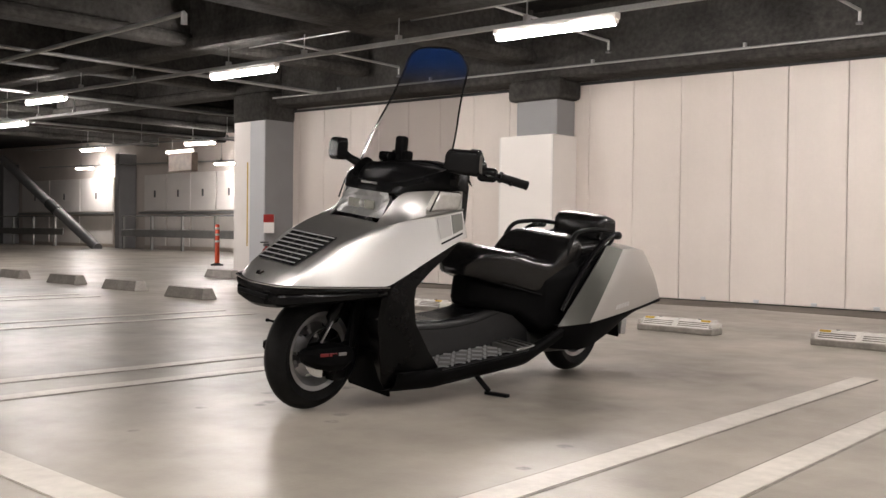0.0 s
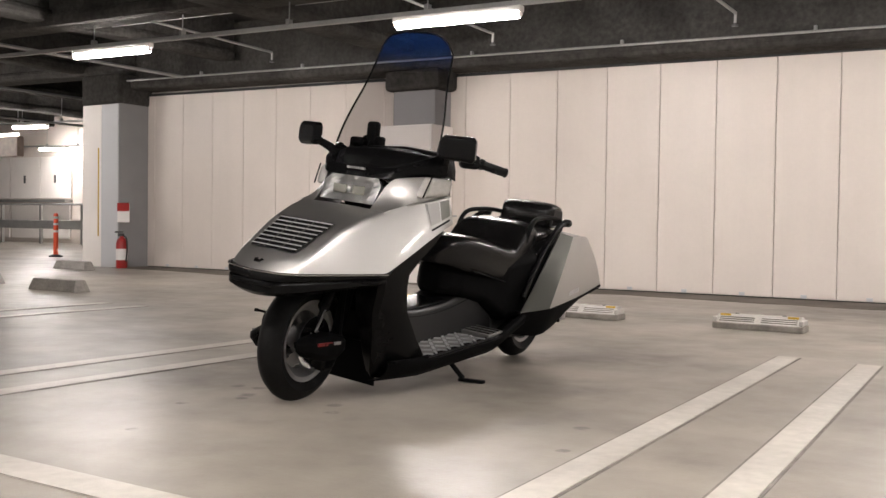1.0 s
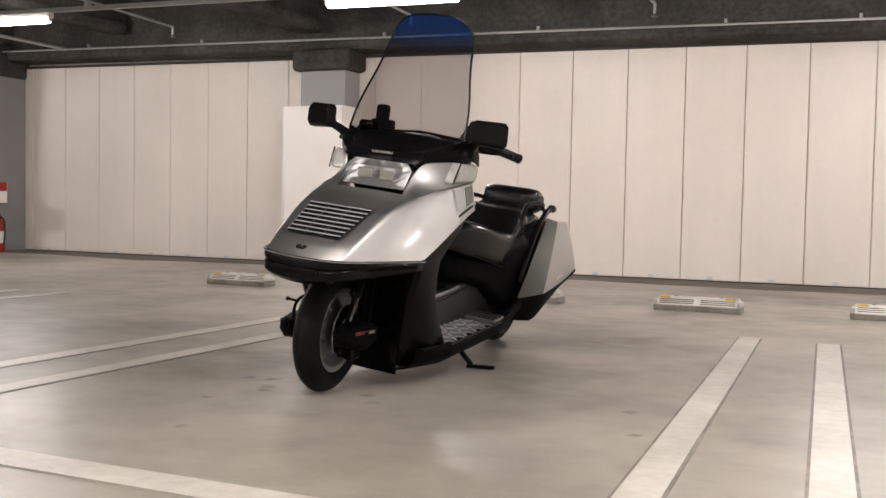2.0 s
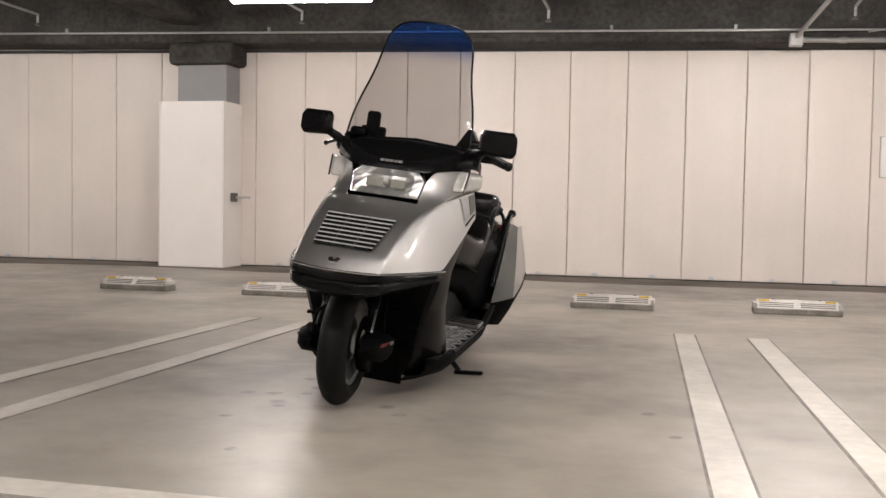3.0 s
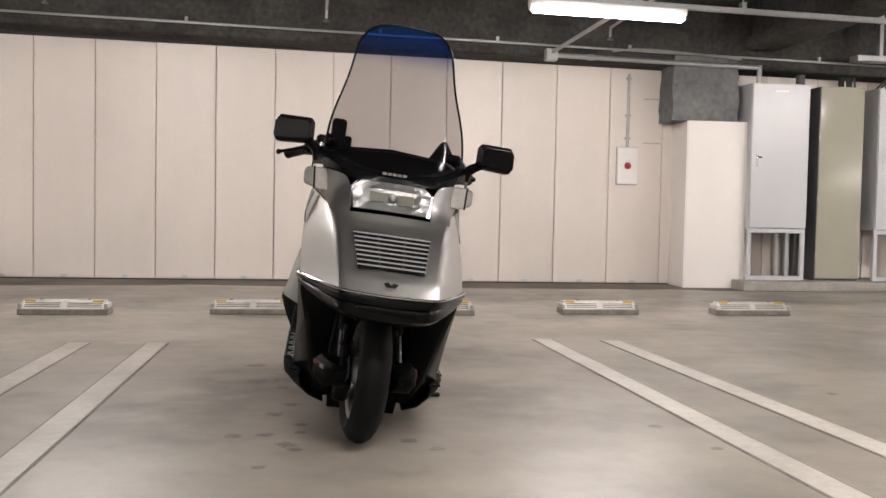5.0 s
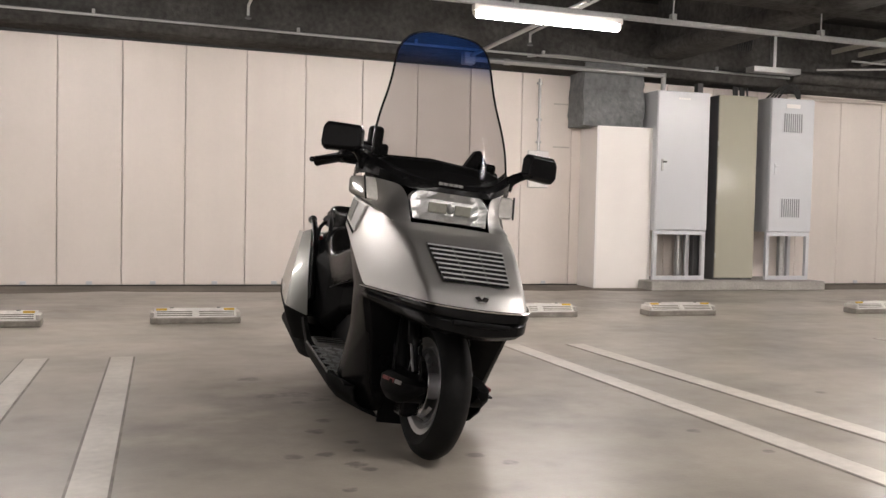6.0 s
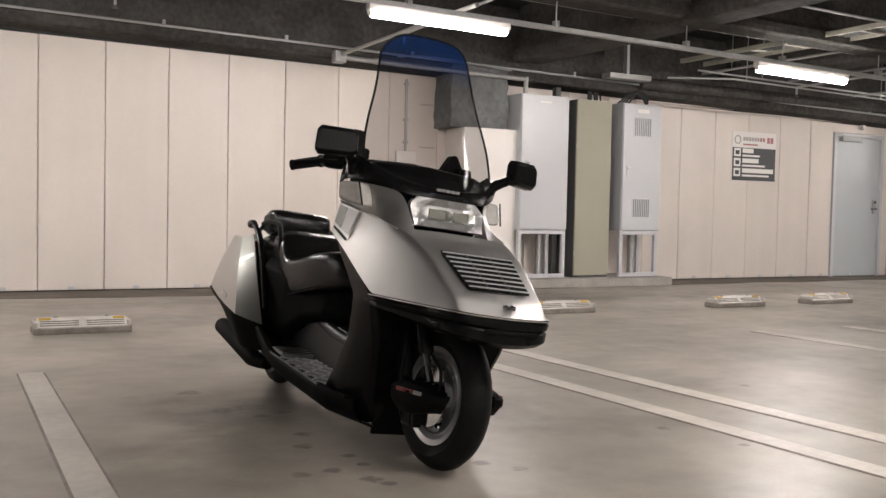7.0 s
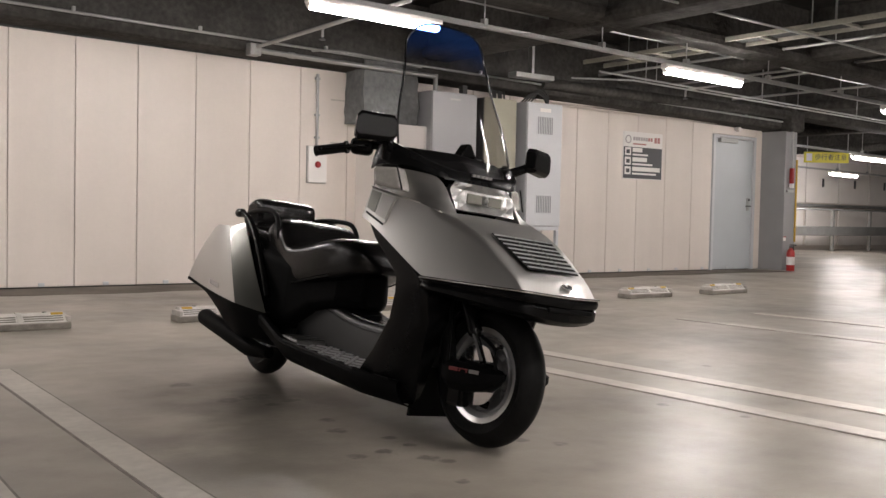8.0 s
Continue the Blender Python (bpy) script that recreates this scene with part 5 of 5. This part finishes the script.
for s in (1, -1):
    rows = []
    for i in range(19):
        y = 0.27 + 1.15 * i / 18
        g = max(0, (y - 1.08) / 0.34)
        fr = max(0, (0.45 - y) / 0.2)
        zt = deck(y) + 0.10 * g
        xo = 0.314 - 0.07 * fr - 0.01 * g
        rows.append([V(p, s) for p in ((0.285, y, zt + 0.006), (xo - 0.006, y, zt + 0.004), (xo, y, zt - 0.010), (xo - 0.010, y, zt - 0.048), (xo - 0.045, y, zt - 0.082), (0.15, y, zt - 0.100))])
    sk = thicken(part("side_skirt", grid(rows), SHELL, sc, smooth=True), 0.006)
    part("worn_edge", tube([V((0.311, y, deck(y) + 0.0045), s) for y in (0.47, 0.65, 0.85, 1.05)], 0.0045, 6), TUNNEL, sk, "scuffed grey edge")
    tilt = pose(s * 0.215, 0.735, deck(0.735), math.degrees(math.atan(0.066)))
    fb_ = part("footboard", moved(box(-0.090, 0.090, -0.255, 0.225, -0.016, 0.004, 0.004), tilt), PLATE, sc, "worn checker-plate footboard")
    hp = part("heel_plate", moved(box(-0.07, 0.085, 0.245, 0.395, -0.012, 0.016, 0.006), tilt), PLATE, sc, "short metal heel plate")
    for k in range(3):
        part("rib", moved(box(-0.06, 0.075, 0.265 + 0.045 * k, 0.283 + 0.045 * k, 0.0165, 0.022, 0.002), tilt), ENGINE, hp)
    for i in range(9):
        for j in range(4):
            a = 45 if (i + j) % 2 else -45
            part("tread_bar", add_box(bmesh.new(), -0.022, 0.022, -0.0055, 0.0055, 0, 0.005, 0, tilt @ pose(-0.07 + j * 0.047, -0.228 + i * 0.053, 0.0035, 0, 0, a)), ALLOY, fb_)

# rear body
rings = []
for y, w, z0, z1 in ((0.875, 0.055, 0.40, 0.57), (0.925, 0.10, 0.40, 0.56), (0.98, 0.135, 0.39, 0.55), (1.12, 0.175, 0.36, 0.56), (1.26, 0.225, 0.27, 0.60), (1.45, 0.270, 0.30, 0.64), (1.70, 0.27, 0.34, 0.68), (1.92, 0.24, 0.38, 0.66)):
    rings.append([(-w, y, z0 + 0.03), (-w * 0.8, y, z0), (w * 0.8, y, z0), (w, y, z0 + 0.03), (w * 0.95, y, z1 - 0.05), (w * 0.75, y, z1), (-w * 0.75, y, z1), (-w * 0.95, y, z1 - 0.05)])
soften(part("rear_body", solid(rings), SHELL, sc, "black rear bodywork under the seat"), 0.02, 3)

A, B = (0.288, 1.290, 0.327), (0.373, 1.432, 0.354)
C, D = (0.287, 1.782, 0.703), (0.262, 1.672, 0.722)
T, E_ = (0.306, 2.170, 0.436), (0.262, 2.016, 0.692)
for s in (1, -1):
    rows = []
    for i in range(7):
        f = i / 6
        b = Vector(A).lerp(Vector(B), f) + Vector((0.004 * math.sin(math.pi * f), 0, 0))
        t = Vector(D).lerp(Vector(C), f)
        rows.append([V(b.lerp(t, j / 6) + Vector((0.004 * math.sin(math.pi * j / 6), 0, 0)), s) for j in range(7)])
    p = thicken(part("tail_fairing", grid(rows), SILVER_SHADED, sc, "silver tail fairing facet, shade painted into its colour", smooth=True), 0.006)
    rows = []
    for i in range(11):
        f = i / 10
        b = Vector(B).lerp(Vector(T), f) + Vector((0.010 * math.sin(math.pi * f), 0, -0.004 * math.sin(math.pi * f)))
        t = Vector(C).lerp(Vector(E_), f) + Vector((0.014 * math.sin(math.pi * f), 0, 0.008 * math.sin(math.pi * f)))
        rows.append([V(b.lerp(t, j / 6) + Vector((0.004 * math.sin(math.pi * j / 6), 0.02 * f * math.sin(math.pi * j / 6), 0)), s) for j in range(7)])
    thicken(part("tail_side", grid(rows), SILVER, p, smooth=True), 0.006)
    for i, (f0, f1) in enumerate(((0.30, 0.33), (0.34, 0.37), (0.38, 0.41), (0.42, 0.45), (0.46, 0.49))):
        pp = [Vector(B).lerp(Vector(T), f).lerp(Vector(C).lerp(Vector(E_), f), v) + Vector((0.010 * math.sin(math.pi * f) + 0.004 * math.sin(math.pi * v), 0, 0)) for f, v in ((f0, 0.08), (f1, 0.08), (f1, 0.15), (f0, 0.15))]
        part("name_bar", solid([[V(q + Vector((d, 0, 0)), s) for q in pp] for d in (0.001, 0.0035)]), ALLOY, p)
    rows = []
    for i in range(11):
        f = i / 10
        if i < 3:
            b = Vector(A).lerp(Vector(B), i / 2)
        else:
            b = Vector(B).lerp(Vector(T), (i - 2) / 8) + Vector((0.010 * math.sin(math.pi * (i - 2) / 8), 0, -0.004))
        d = 0.115 + 0.042 * math.sin(math.pi * min(1, f * 1.4)) - 0.097 * max(0, f - 0.25) / 0.75
        rows.append([V(b + Vector(q), s) for q in ((-0.03, 0, 0.004), (0.004, 0, 0.0), (0.004, 0, -0.012), (-0.022, -0.005, -d * 0.55), (-0.055, -0.012, -d), (-0.14, -0.02, -d))])
    thicken(part("tail_skirt", grid(rows), SHELL, sc, smooth=True), 0.005)
rows = []
for i in range(6):
    f = i / 5
    a = Vector(T).lerp(Vector(E_), f)
    rows.append([(a.x * g, a.y + 0.035 * (1 - g * g), a.z) for g in (-1, -0.7, -0.35, 0, 0.35, 0.7, 1)])
thicken(part("tail_lamp", grid(rows), RED, sc, "red tail lamp panel", smooth=True), 0.006)
rows = []
for i in range(6):
    f = i / 5
    a = Vector(C).lerp(Vector(E_), f)
    rows.append([(a.x * g, a.y, a.z + 0.02 * (1 - g * g)) for g in (-1, -0.6, 0, 0.6, 1)])
thicken(part("tail_top", grid(rows), SILVER, sc, smooth=True), 0.006)

# seat
SEAT = [(0.790, 0.040, 0.556, 0.580), (0.812, 0.090, 0.548, 0.625), (0.850, 0.130, 0.540, 0.668), (0.91, 0.160, 0.522, 0.692), (0.99, 0.185, 0.500, 0.690), (1.08, 0.203, 0.480, 0.676),
        (1.18, 0.214, 0.460, 0.655), (1.26, 0.220, 0.446, 0.645), (1.305, 0.222, 0.438, 0.652), (1.345, 0.222, 0.432, 0.690), (1.385, 0.222, 0.428, 0.735), (1.43, 0.222, 0.424, 0.758), (1.50, 0.218, 0.424, 0.765),
        (1.545, 0.208, 0.43, 0.758), (1.565, 0.17, 0.45, 0.73)]
def seat_ring(y, w, z0, z1, n=48):
    """A cross-section with full upper corners and flat sides that draw in a little below."""
    out = []
    for k in range(n):
        a = 2 * math.pi * (k + 0.5) / n
        ca, sa = math.cos(a), math.sin(a)
        e = 0.42
        zz = (z0 + z1) / 2 + (z1 - z0) / 2 * math.copysign(abs(sa) ** e, sa)
        out.append((w * math.copysign(abs(ca) ** e, ca) * (0.93 + 0.07 * (zz - z0) / (z1 - z0)), y, zz))
    return out


rings = []
for k in range(57):
    u = k / 56 * (len(SEAT) - 1)
    i = min(int(u), len(SEAT) - 2)
    f = u - i
    rings.append(seat_ring(*[a + (b - a) * f for a, b in zip(SEAT[i], SEAT[i + 1])]))
for _ in range(2):
    rings = [rings[0]] + [[tuple((p[c] + 2 * q[c] + r[c]) / 4 for c in range(3)) for p, q, r in zip(rings[k - 1], rings[k], rings[k + 1])] for k in range(1, 56)] + [rings[-1]]
seat = part("rider_seat", solid(rings), VINYL, sc, "black vinyl rider seat with deep sides and a raised back support", smooth=True)
for s in (1, -1):
    part("piping", tube(spline([(s * 0.178, 0.98, 0.525), (s * 0.199, 1.10, 0.500), (s * 0.208, 1.25, 0.470), (s * 0.210, 1.40, 0.450), (s * 0.207, 1.50, 0.446)], 16), 0.0035, 6), BLACKM, seat)
part("pillion_seat", cushion([(1.54, 0.12, 0.60, 0.70), (1.57, 0.18, 0.58, 0.728), (1.66, 0.196, 0.58, 0.738), (1.78, 0.185, 0.60, 0.738), (1.90, 0.12, 0.62, 0.71)], 3.6, 32), VINYL, sc, "black vinyl pillion seat", smooth=True)
bk = part("backrest", cushion([(1.728, 0.105, 0.745, 0.825), (1.742, 0.140, 0.728, 0.846), (1.775, 0.155, 0.720, 0.860), (1.84, 0.156, 0.722, 0.862), (1.90, 0.146, 0.73, 0.850), (1.925, 0.115, 0.745, 0.828)], 5.5, 36), VINYL, sc, "angular black backrest pad", smooth=True)
for s in (1, -1):
    part("end_cap", solid([[(s * x, 1.755 + i, 0.742), (s * x, 1.885, 0.750), (s * (x - 0.004), 1.880, 0.828 - i), (s * (x - 0.004), 1.790, 0.836 - i)] for x, i in ((0.150, 0.0), (0.162, 0.006))]), TUNNEL, bk, "grey end cap")
    part("strap", tube(spline([(s * 0.150, 1.88, 0.78), (s * 0.200, 1.80, 0.735), (s * 0.228, 1.66, 0.675), (s * 0.232, 1.50, 0.61)], 14), 0.010, 8), BLACKM, bk)
    part("buckle", box(s * 0.236 - 0.006, s * 0.236 + 0.006, 1.475, 1.497, 0.588, 0.614, 0.003), CHROME, bk)
    part("grab_rail", tube(spline([(s * 0.208, 1.405, 0.660), (s * 0.208, 1.430, 0.725), (s * 0.203, 1.485, 0.776), (s * 0.193, 1.60, 0.790), (s * 0.185, 1.72, 0.790), (s * 0.175, 1.83, 0.78)], 24), 0.0115, 10), BLACKM, sc, smooth=True)
    rr = part("rear_rail", tube(spline([(s * 0.268, 1.33, 0.40), (s * 0.262, 1.44, 0.545), (s * 0.256, 1.55, 0.665), (s * 0.252, 1.66, 0.745), (s * 0.250, 1.745, 0.770)], 18), 0.015, 10), BLACKP, sc, smooth=True)
    part("end_knob", tube([(s * 0.250, 1.735, 0.770), (s * 0.250, 1.745, 0.771), (s * 0.248, 1.785, 0.770), (s * 0.247, 1.795, 0.769)], [0.018, 0.021, 0.021, 0.016], 12), BLACKP, rr, smooth=True)

# cowl top, dash and handlebar
lowp = [(0, 0.236, 0.922), (0.10, 0.238, 0.924), (0.168, 0.252, 0.928), (0.25, 0.345, 0.958), (0.305, 0.46, 0.962), (0.310, 0.52, 0.945)]
topp = [(0, 0.262, 0.960), (0.10, 0.270, 0.965), (0.180, 0.298, 0.980), (0.255, 0.385, 1.025), (0.284, 0.47, 1.055), (0.287, 0.53, 1.03)]
lo, hi = spline(lowp, 15), spline(topp, 15)
rows = [[V(p, -1) for p in lo[:0:-1]] + lo]
mid_ = [a.lerp(b, 0.5) + Vector((a.x * 0.03, -0.010, 0)) for a, b in zip(lo, hi)]
rows.append([V(p, -1) for p in mid_[:0:-1]] + mid_)
rows.append([V(p, -1) for p in hi[:0:-1]] + hi)
inner = [p + Vector((-0.03 * (p.x > 0.2), 0.07, -0.05)) for p in hi]
rows.append([V(p, -1) for p in inner[:0:-1]] + inner)
garn = thicken(part("upper_cowl", grid(rows), BLACKP, sc, "black upper cowl under the screen", smooth=True), 0.005)
for i in range(5):
    part("name_bar", box(-0.045 + i * 0.019, -0.030 + i * 0.019, 0.235, 0.243, 0.951, 0.960), GREYPRINT, garn)
rings = []
for y, w, z0, z1 in ((0.31, 0.15, 0.90, 0.955), (0.36, 0.21, 0.88, 1.000), (0.42, 0.250, 0.84, 1.040), (0.52, 0.265, 0.78, 1.038), (0.60, 0.24, 0.76, 1.01), (0.64, 0.20, 0.74, 0.94)):
    rings.append([(-w, y, z0), (w, y, z0), (w, y, z1 - 0.02), (w * 0.8, y, z1), (0, y, z1 + 0.012), (-w * 0.8, y, z1), (-w, y, z1 - 0.02)])
soften(part("dashboard", solid(rings), BLACKM, sc, "matt black dashboard"), 0.015, 2)
part("instrument_hood", cushion([(0.44, 0.06, 1.02, 1.035), (0.46, 0.12, 1.01, 1.050), (0.54, 0.13, 1.0, 1.056), (0.60, 0.10, 0.99, 1.03)]), BLACKM, sc, smooth=True)
ph = part("device_mount", box(-0.252, -0.192, 0.60, 0.64, 1.06, 1.165, 0.014), BLACKM, sc, "black device holder behind the screen")
part("mount_arm", tube([(-0.22, 0.62, 1.08), (-0.21, 0.56, 0.99)], 0.016, 8), BLACKM, ph)
part("mount_wing", box(-0.275, -0.165, 0.605, 0.65, 1.045, 1.10, 0.012), BLACKM, ph)
soften(part("switch_pod", prism([(0.150, 1.045), (0.262, 1.045), (0.264, 1.072), (0.222, 1.138), (0.204, 1.136)], 0.06, "y", 0.65), BLACKM, sc), 0.008)
soften(part("switch_pod", prism([(-0.205, 1.0), (0.205, 1.0), (0.19, 1.055), (0.0, 1.068), (-0.19, 1.055)], 0.10, "y", 0.60), BLACKM, sc), 0.012)

# the bar is turned a little towards its left lock
BAR = pose(0, 0.50, 0) @ pose(0, 0, 0, 0, 0, 4.9) @ pose(0, -0.50, 0)
for s in (1, -1):
    barp = spline([(0, 0.56, 1.0), (s * 0.14, 0.56, 1.025), (s * 0.24, 0.60, 1.040), (s * 0.305, 0.68, 1.032), (s * 0.388, 0.795, 1.006)], 18)
    b = part("handlebar", moved(tube(barp, 0.013, 10), BAR), BLACKM, sc, smooth=True)
    g0, g1 = Vector((s * 0.318, 0.698, 1.028)), Vector((s * 0.392, 0.806, 1.002))
    part("grip", moved(tube([g0, g0.lerp(g1, 0.06), g0.lerp(g1, 0.12), g0.lerp(g1, 0.94), g1], [0.025, 0.025, 0.020, 0.020, 0.022], 14), BAR), RUBBER, b, "black rubber grip", smooth=True)
    sb = cushion_box(-0.045, 0.045, -0.038, 0.036, -0.032, 0.030)
    part("switch_block", moved(moved(sb, pose(s * 0.288, 0.648, 1.034, 0, 0, s * 38)), BAR), BLACKP, b, smooth=True)
    part("reservoir", moved(cushion_box(s * 0.262 - 0.036, s * 0.262 + 0.036, 0.575, 0.635, 1.045, 1.088), BAR), BLACKP, b, smooth=True)
    LEVER = (-0.435, 0.710, 1.000) if s < 0 else (0.385, 0.690, 1.005)
    l = part("lever", moved(tube(spline([(s * 0.285, 0.61, 1.035), (s * 0.34, 0.615, 1.025), LEVER], 10), 0.007, 8), BAR), BLACKP, b)
    bm = bmesh.new()
    bmesh.ops.create_uvsphere(bm, u_segments=10, v_segments=8, radius=0.011, matrix=BAR @ Matrix.Translation(LEVER))
    part("lever_ball", bm, BLACKP, l, smooth=True)
    # mirror
    sweep = Matrix.Translation((s * 0.393, 0.385, 0)) @ pose(0, 0, 0, 0, 0, s * 24) @ Matrix.Translation((-s * 0.393, -0.385, 0))
    mr = part("mirror", moved(solid([[V(q, s) for q in ((0.340, y, 1.030 + i), (0.316, y, 1.050), (0.318, y, 1.114 - i), (0.332, y, 1.130 - i), (0.450, y, 1.132 - i), (0.464, y, 1.116 - i), (0.466, y, 1.040 + i), (0.454, y, 1.026 + i))]
                                     for y, i in ((0.362, 0.014), (0.374, 0.002), (0.404, 0.0), (0.410, 0.004))]), sweep), BLACKP, sc, "black rectangular mirror housing")
    soften(mr, 0.008, 3)
    part("mirror_glass", moved(box(s * 0.393 - 0.058, s * 0.393 + 0.058, 0.4105, 0.413, 1.046, 1.114), sweep), CHROME, mr, "mirror glass")
    part("mirror_stem", tube(spline([(s * 0.285, 0.45, 0.985), (s * 0.300, 0.44, 1.02), (s * 0.335, 0.405, 1.045), (s * 0.375, 0.395, 1.07)], 10), [0.026, 0.024, 0.022, 0.021, 0.02, 0.018, 0.018, 0.018, 0.018, 0.016], 10), BLACKP, mr, smooth=True)

# windscreen
def screen_point(f, v):
    """f across from -1 to 1, v up from 0 to 1."""
    half = spline([(0.268, 0, 0), (0.262, 0, 0.2), (0.245, 0, 0.45), (0.222, 0, 0.7), (0.205, 0, 0.9), (0.198, 0, 1.0)], 21)
    k = v * 20
    i = min(int(k), 19)
    w = half[i].lerp(half[i + 1], k - i).x
    z_low = 0.958 + 0.085 * abs(f) ** 2
    z_top = 1.560 - 0.075 * abs(f) ** 5 - 0.016 * f * f
    z = z_low + (z_top - z_low) * v
    yc = 0.268 + 0.280 * v ** 0.9
    ys = 0.420 + 0.150 * v
    return Vector((f * w * (1 - 0.03 * max(0, v - 0.85) / 0.15 * abs(f) ** 8), yc + (ys - yc) * abs(f) ** 2.2, z))


rows = [[screen_point(-1 + 2 * i / 28, j / 24) for i in range(29)] for j in range(25)]
ws = part("windscreen", grid(rows), SCREEN, sc, "tall smoke-tinted windscreen with a blue top band", smooth=True)
ws.visible_shadow = False
rim_pts = [screen_point(-1, j / 24) for j in range(25)] + [screen_point(-1 + 2 * i / 28, 1) for i in range(1, 28)] + [screen_point(1, 1 - j / 24) for j in range(25)]
part("screen_trim", tube(rim_pts, 0.0045, 6), BLACKP, ws, "black edge trim", smooth=True)
# rear wheel, engine, exhaust, stand
rw, rm = wheel("rear_wheel", (0, 1.81, 0.225), 0.225, 0.118, 0.135, Matrix(), "small dull cast alloy rear wheel", DISC)
part("engine", box(-0.14, 0.15, 1.12, 1.60, 0.16, 0.36, 0.04), ENGINE, sc)
part("drive_case", cushion([(1.25, 0.03, 0.18, 0.30), (1.29, 0.045, 0.16, 0.33), (1.64, 0.045, 0.15, 0.31), (1.79, 0.04, 0.17, 0.29), (1.83, 0.02, 0.2, 0.26)]), ENGINE, sc, smooth=True).location = (0.115, 0, 0)
ex_ = part("silencer", tube([(-0.225, 1.33, 0.150), (-0.235, 1.42, 0.150), (-0.243, 1.50, 0.155), (-0.268, 1.98, 0.246), (-0.269, 2.00, 0.250)], [0.025, 0.033, 0.041, 0.041, 0.032], 16), SHELL, sc, "black exhaust silencer", smooth=True)
part("tail_pipe", tube([(-0.269, 1.995, 0.249), (-0.269, 2.03, 0.255)], 0.018, 10), DARKSTEEL, ex_)
part("shock_absorber", tube([(0.12, 1.75, 0.26), (0.12, 1.68, 0.5)], 0.03, 12), ENGINE, sc)
part("rear_fender", cushion([(1.40, 0.13, 0.20, 0.44), (1.46, 0.175, 0.165, 0.46), (1.64, 0.195, 0.168, 0.47), (1.84, 0.200, 0.205, 0.50), (1.98, 0.20, 0.28, 0.52), (2.08, 0.17, 0.36, 0.50)], 6, 28), BLACKM, sc, "black inner rear mudguard", smooth=True)
part("rear_flap", moved(box(-0.11, 0.12, -0.007, 0.007, -0.20, 0.0, 0.004), pose(0, 2.05, 0.38, 14)), BLACKM, sc)
part("plate_bracket", box(0.10, 0.125, 2.11, 2.16, 0.20, 0.29, 0.004), ALLOY, sc)
st = part("side_stand", tube(spline([(0.185, 0.800, 0.150), (0.215, 0.812, 0.115), (0.245, 0.840, 0.072), (0.262, 0.856, 0.050)], 10), 0.012, 8), BLACKM, sc, "black side stand, folded out")
part("foot", box(-0.015, 0.118, -0.014, 0.014, -0.007, 0.009, 0.005, pose(0.258, 0.856, 0.040, 0, -7, 0)), BLACKM, st)
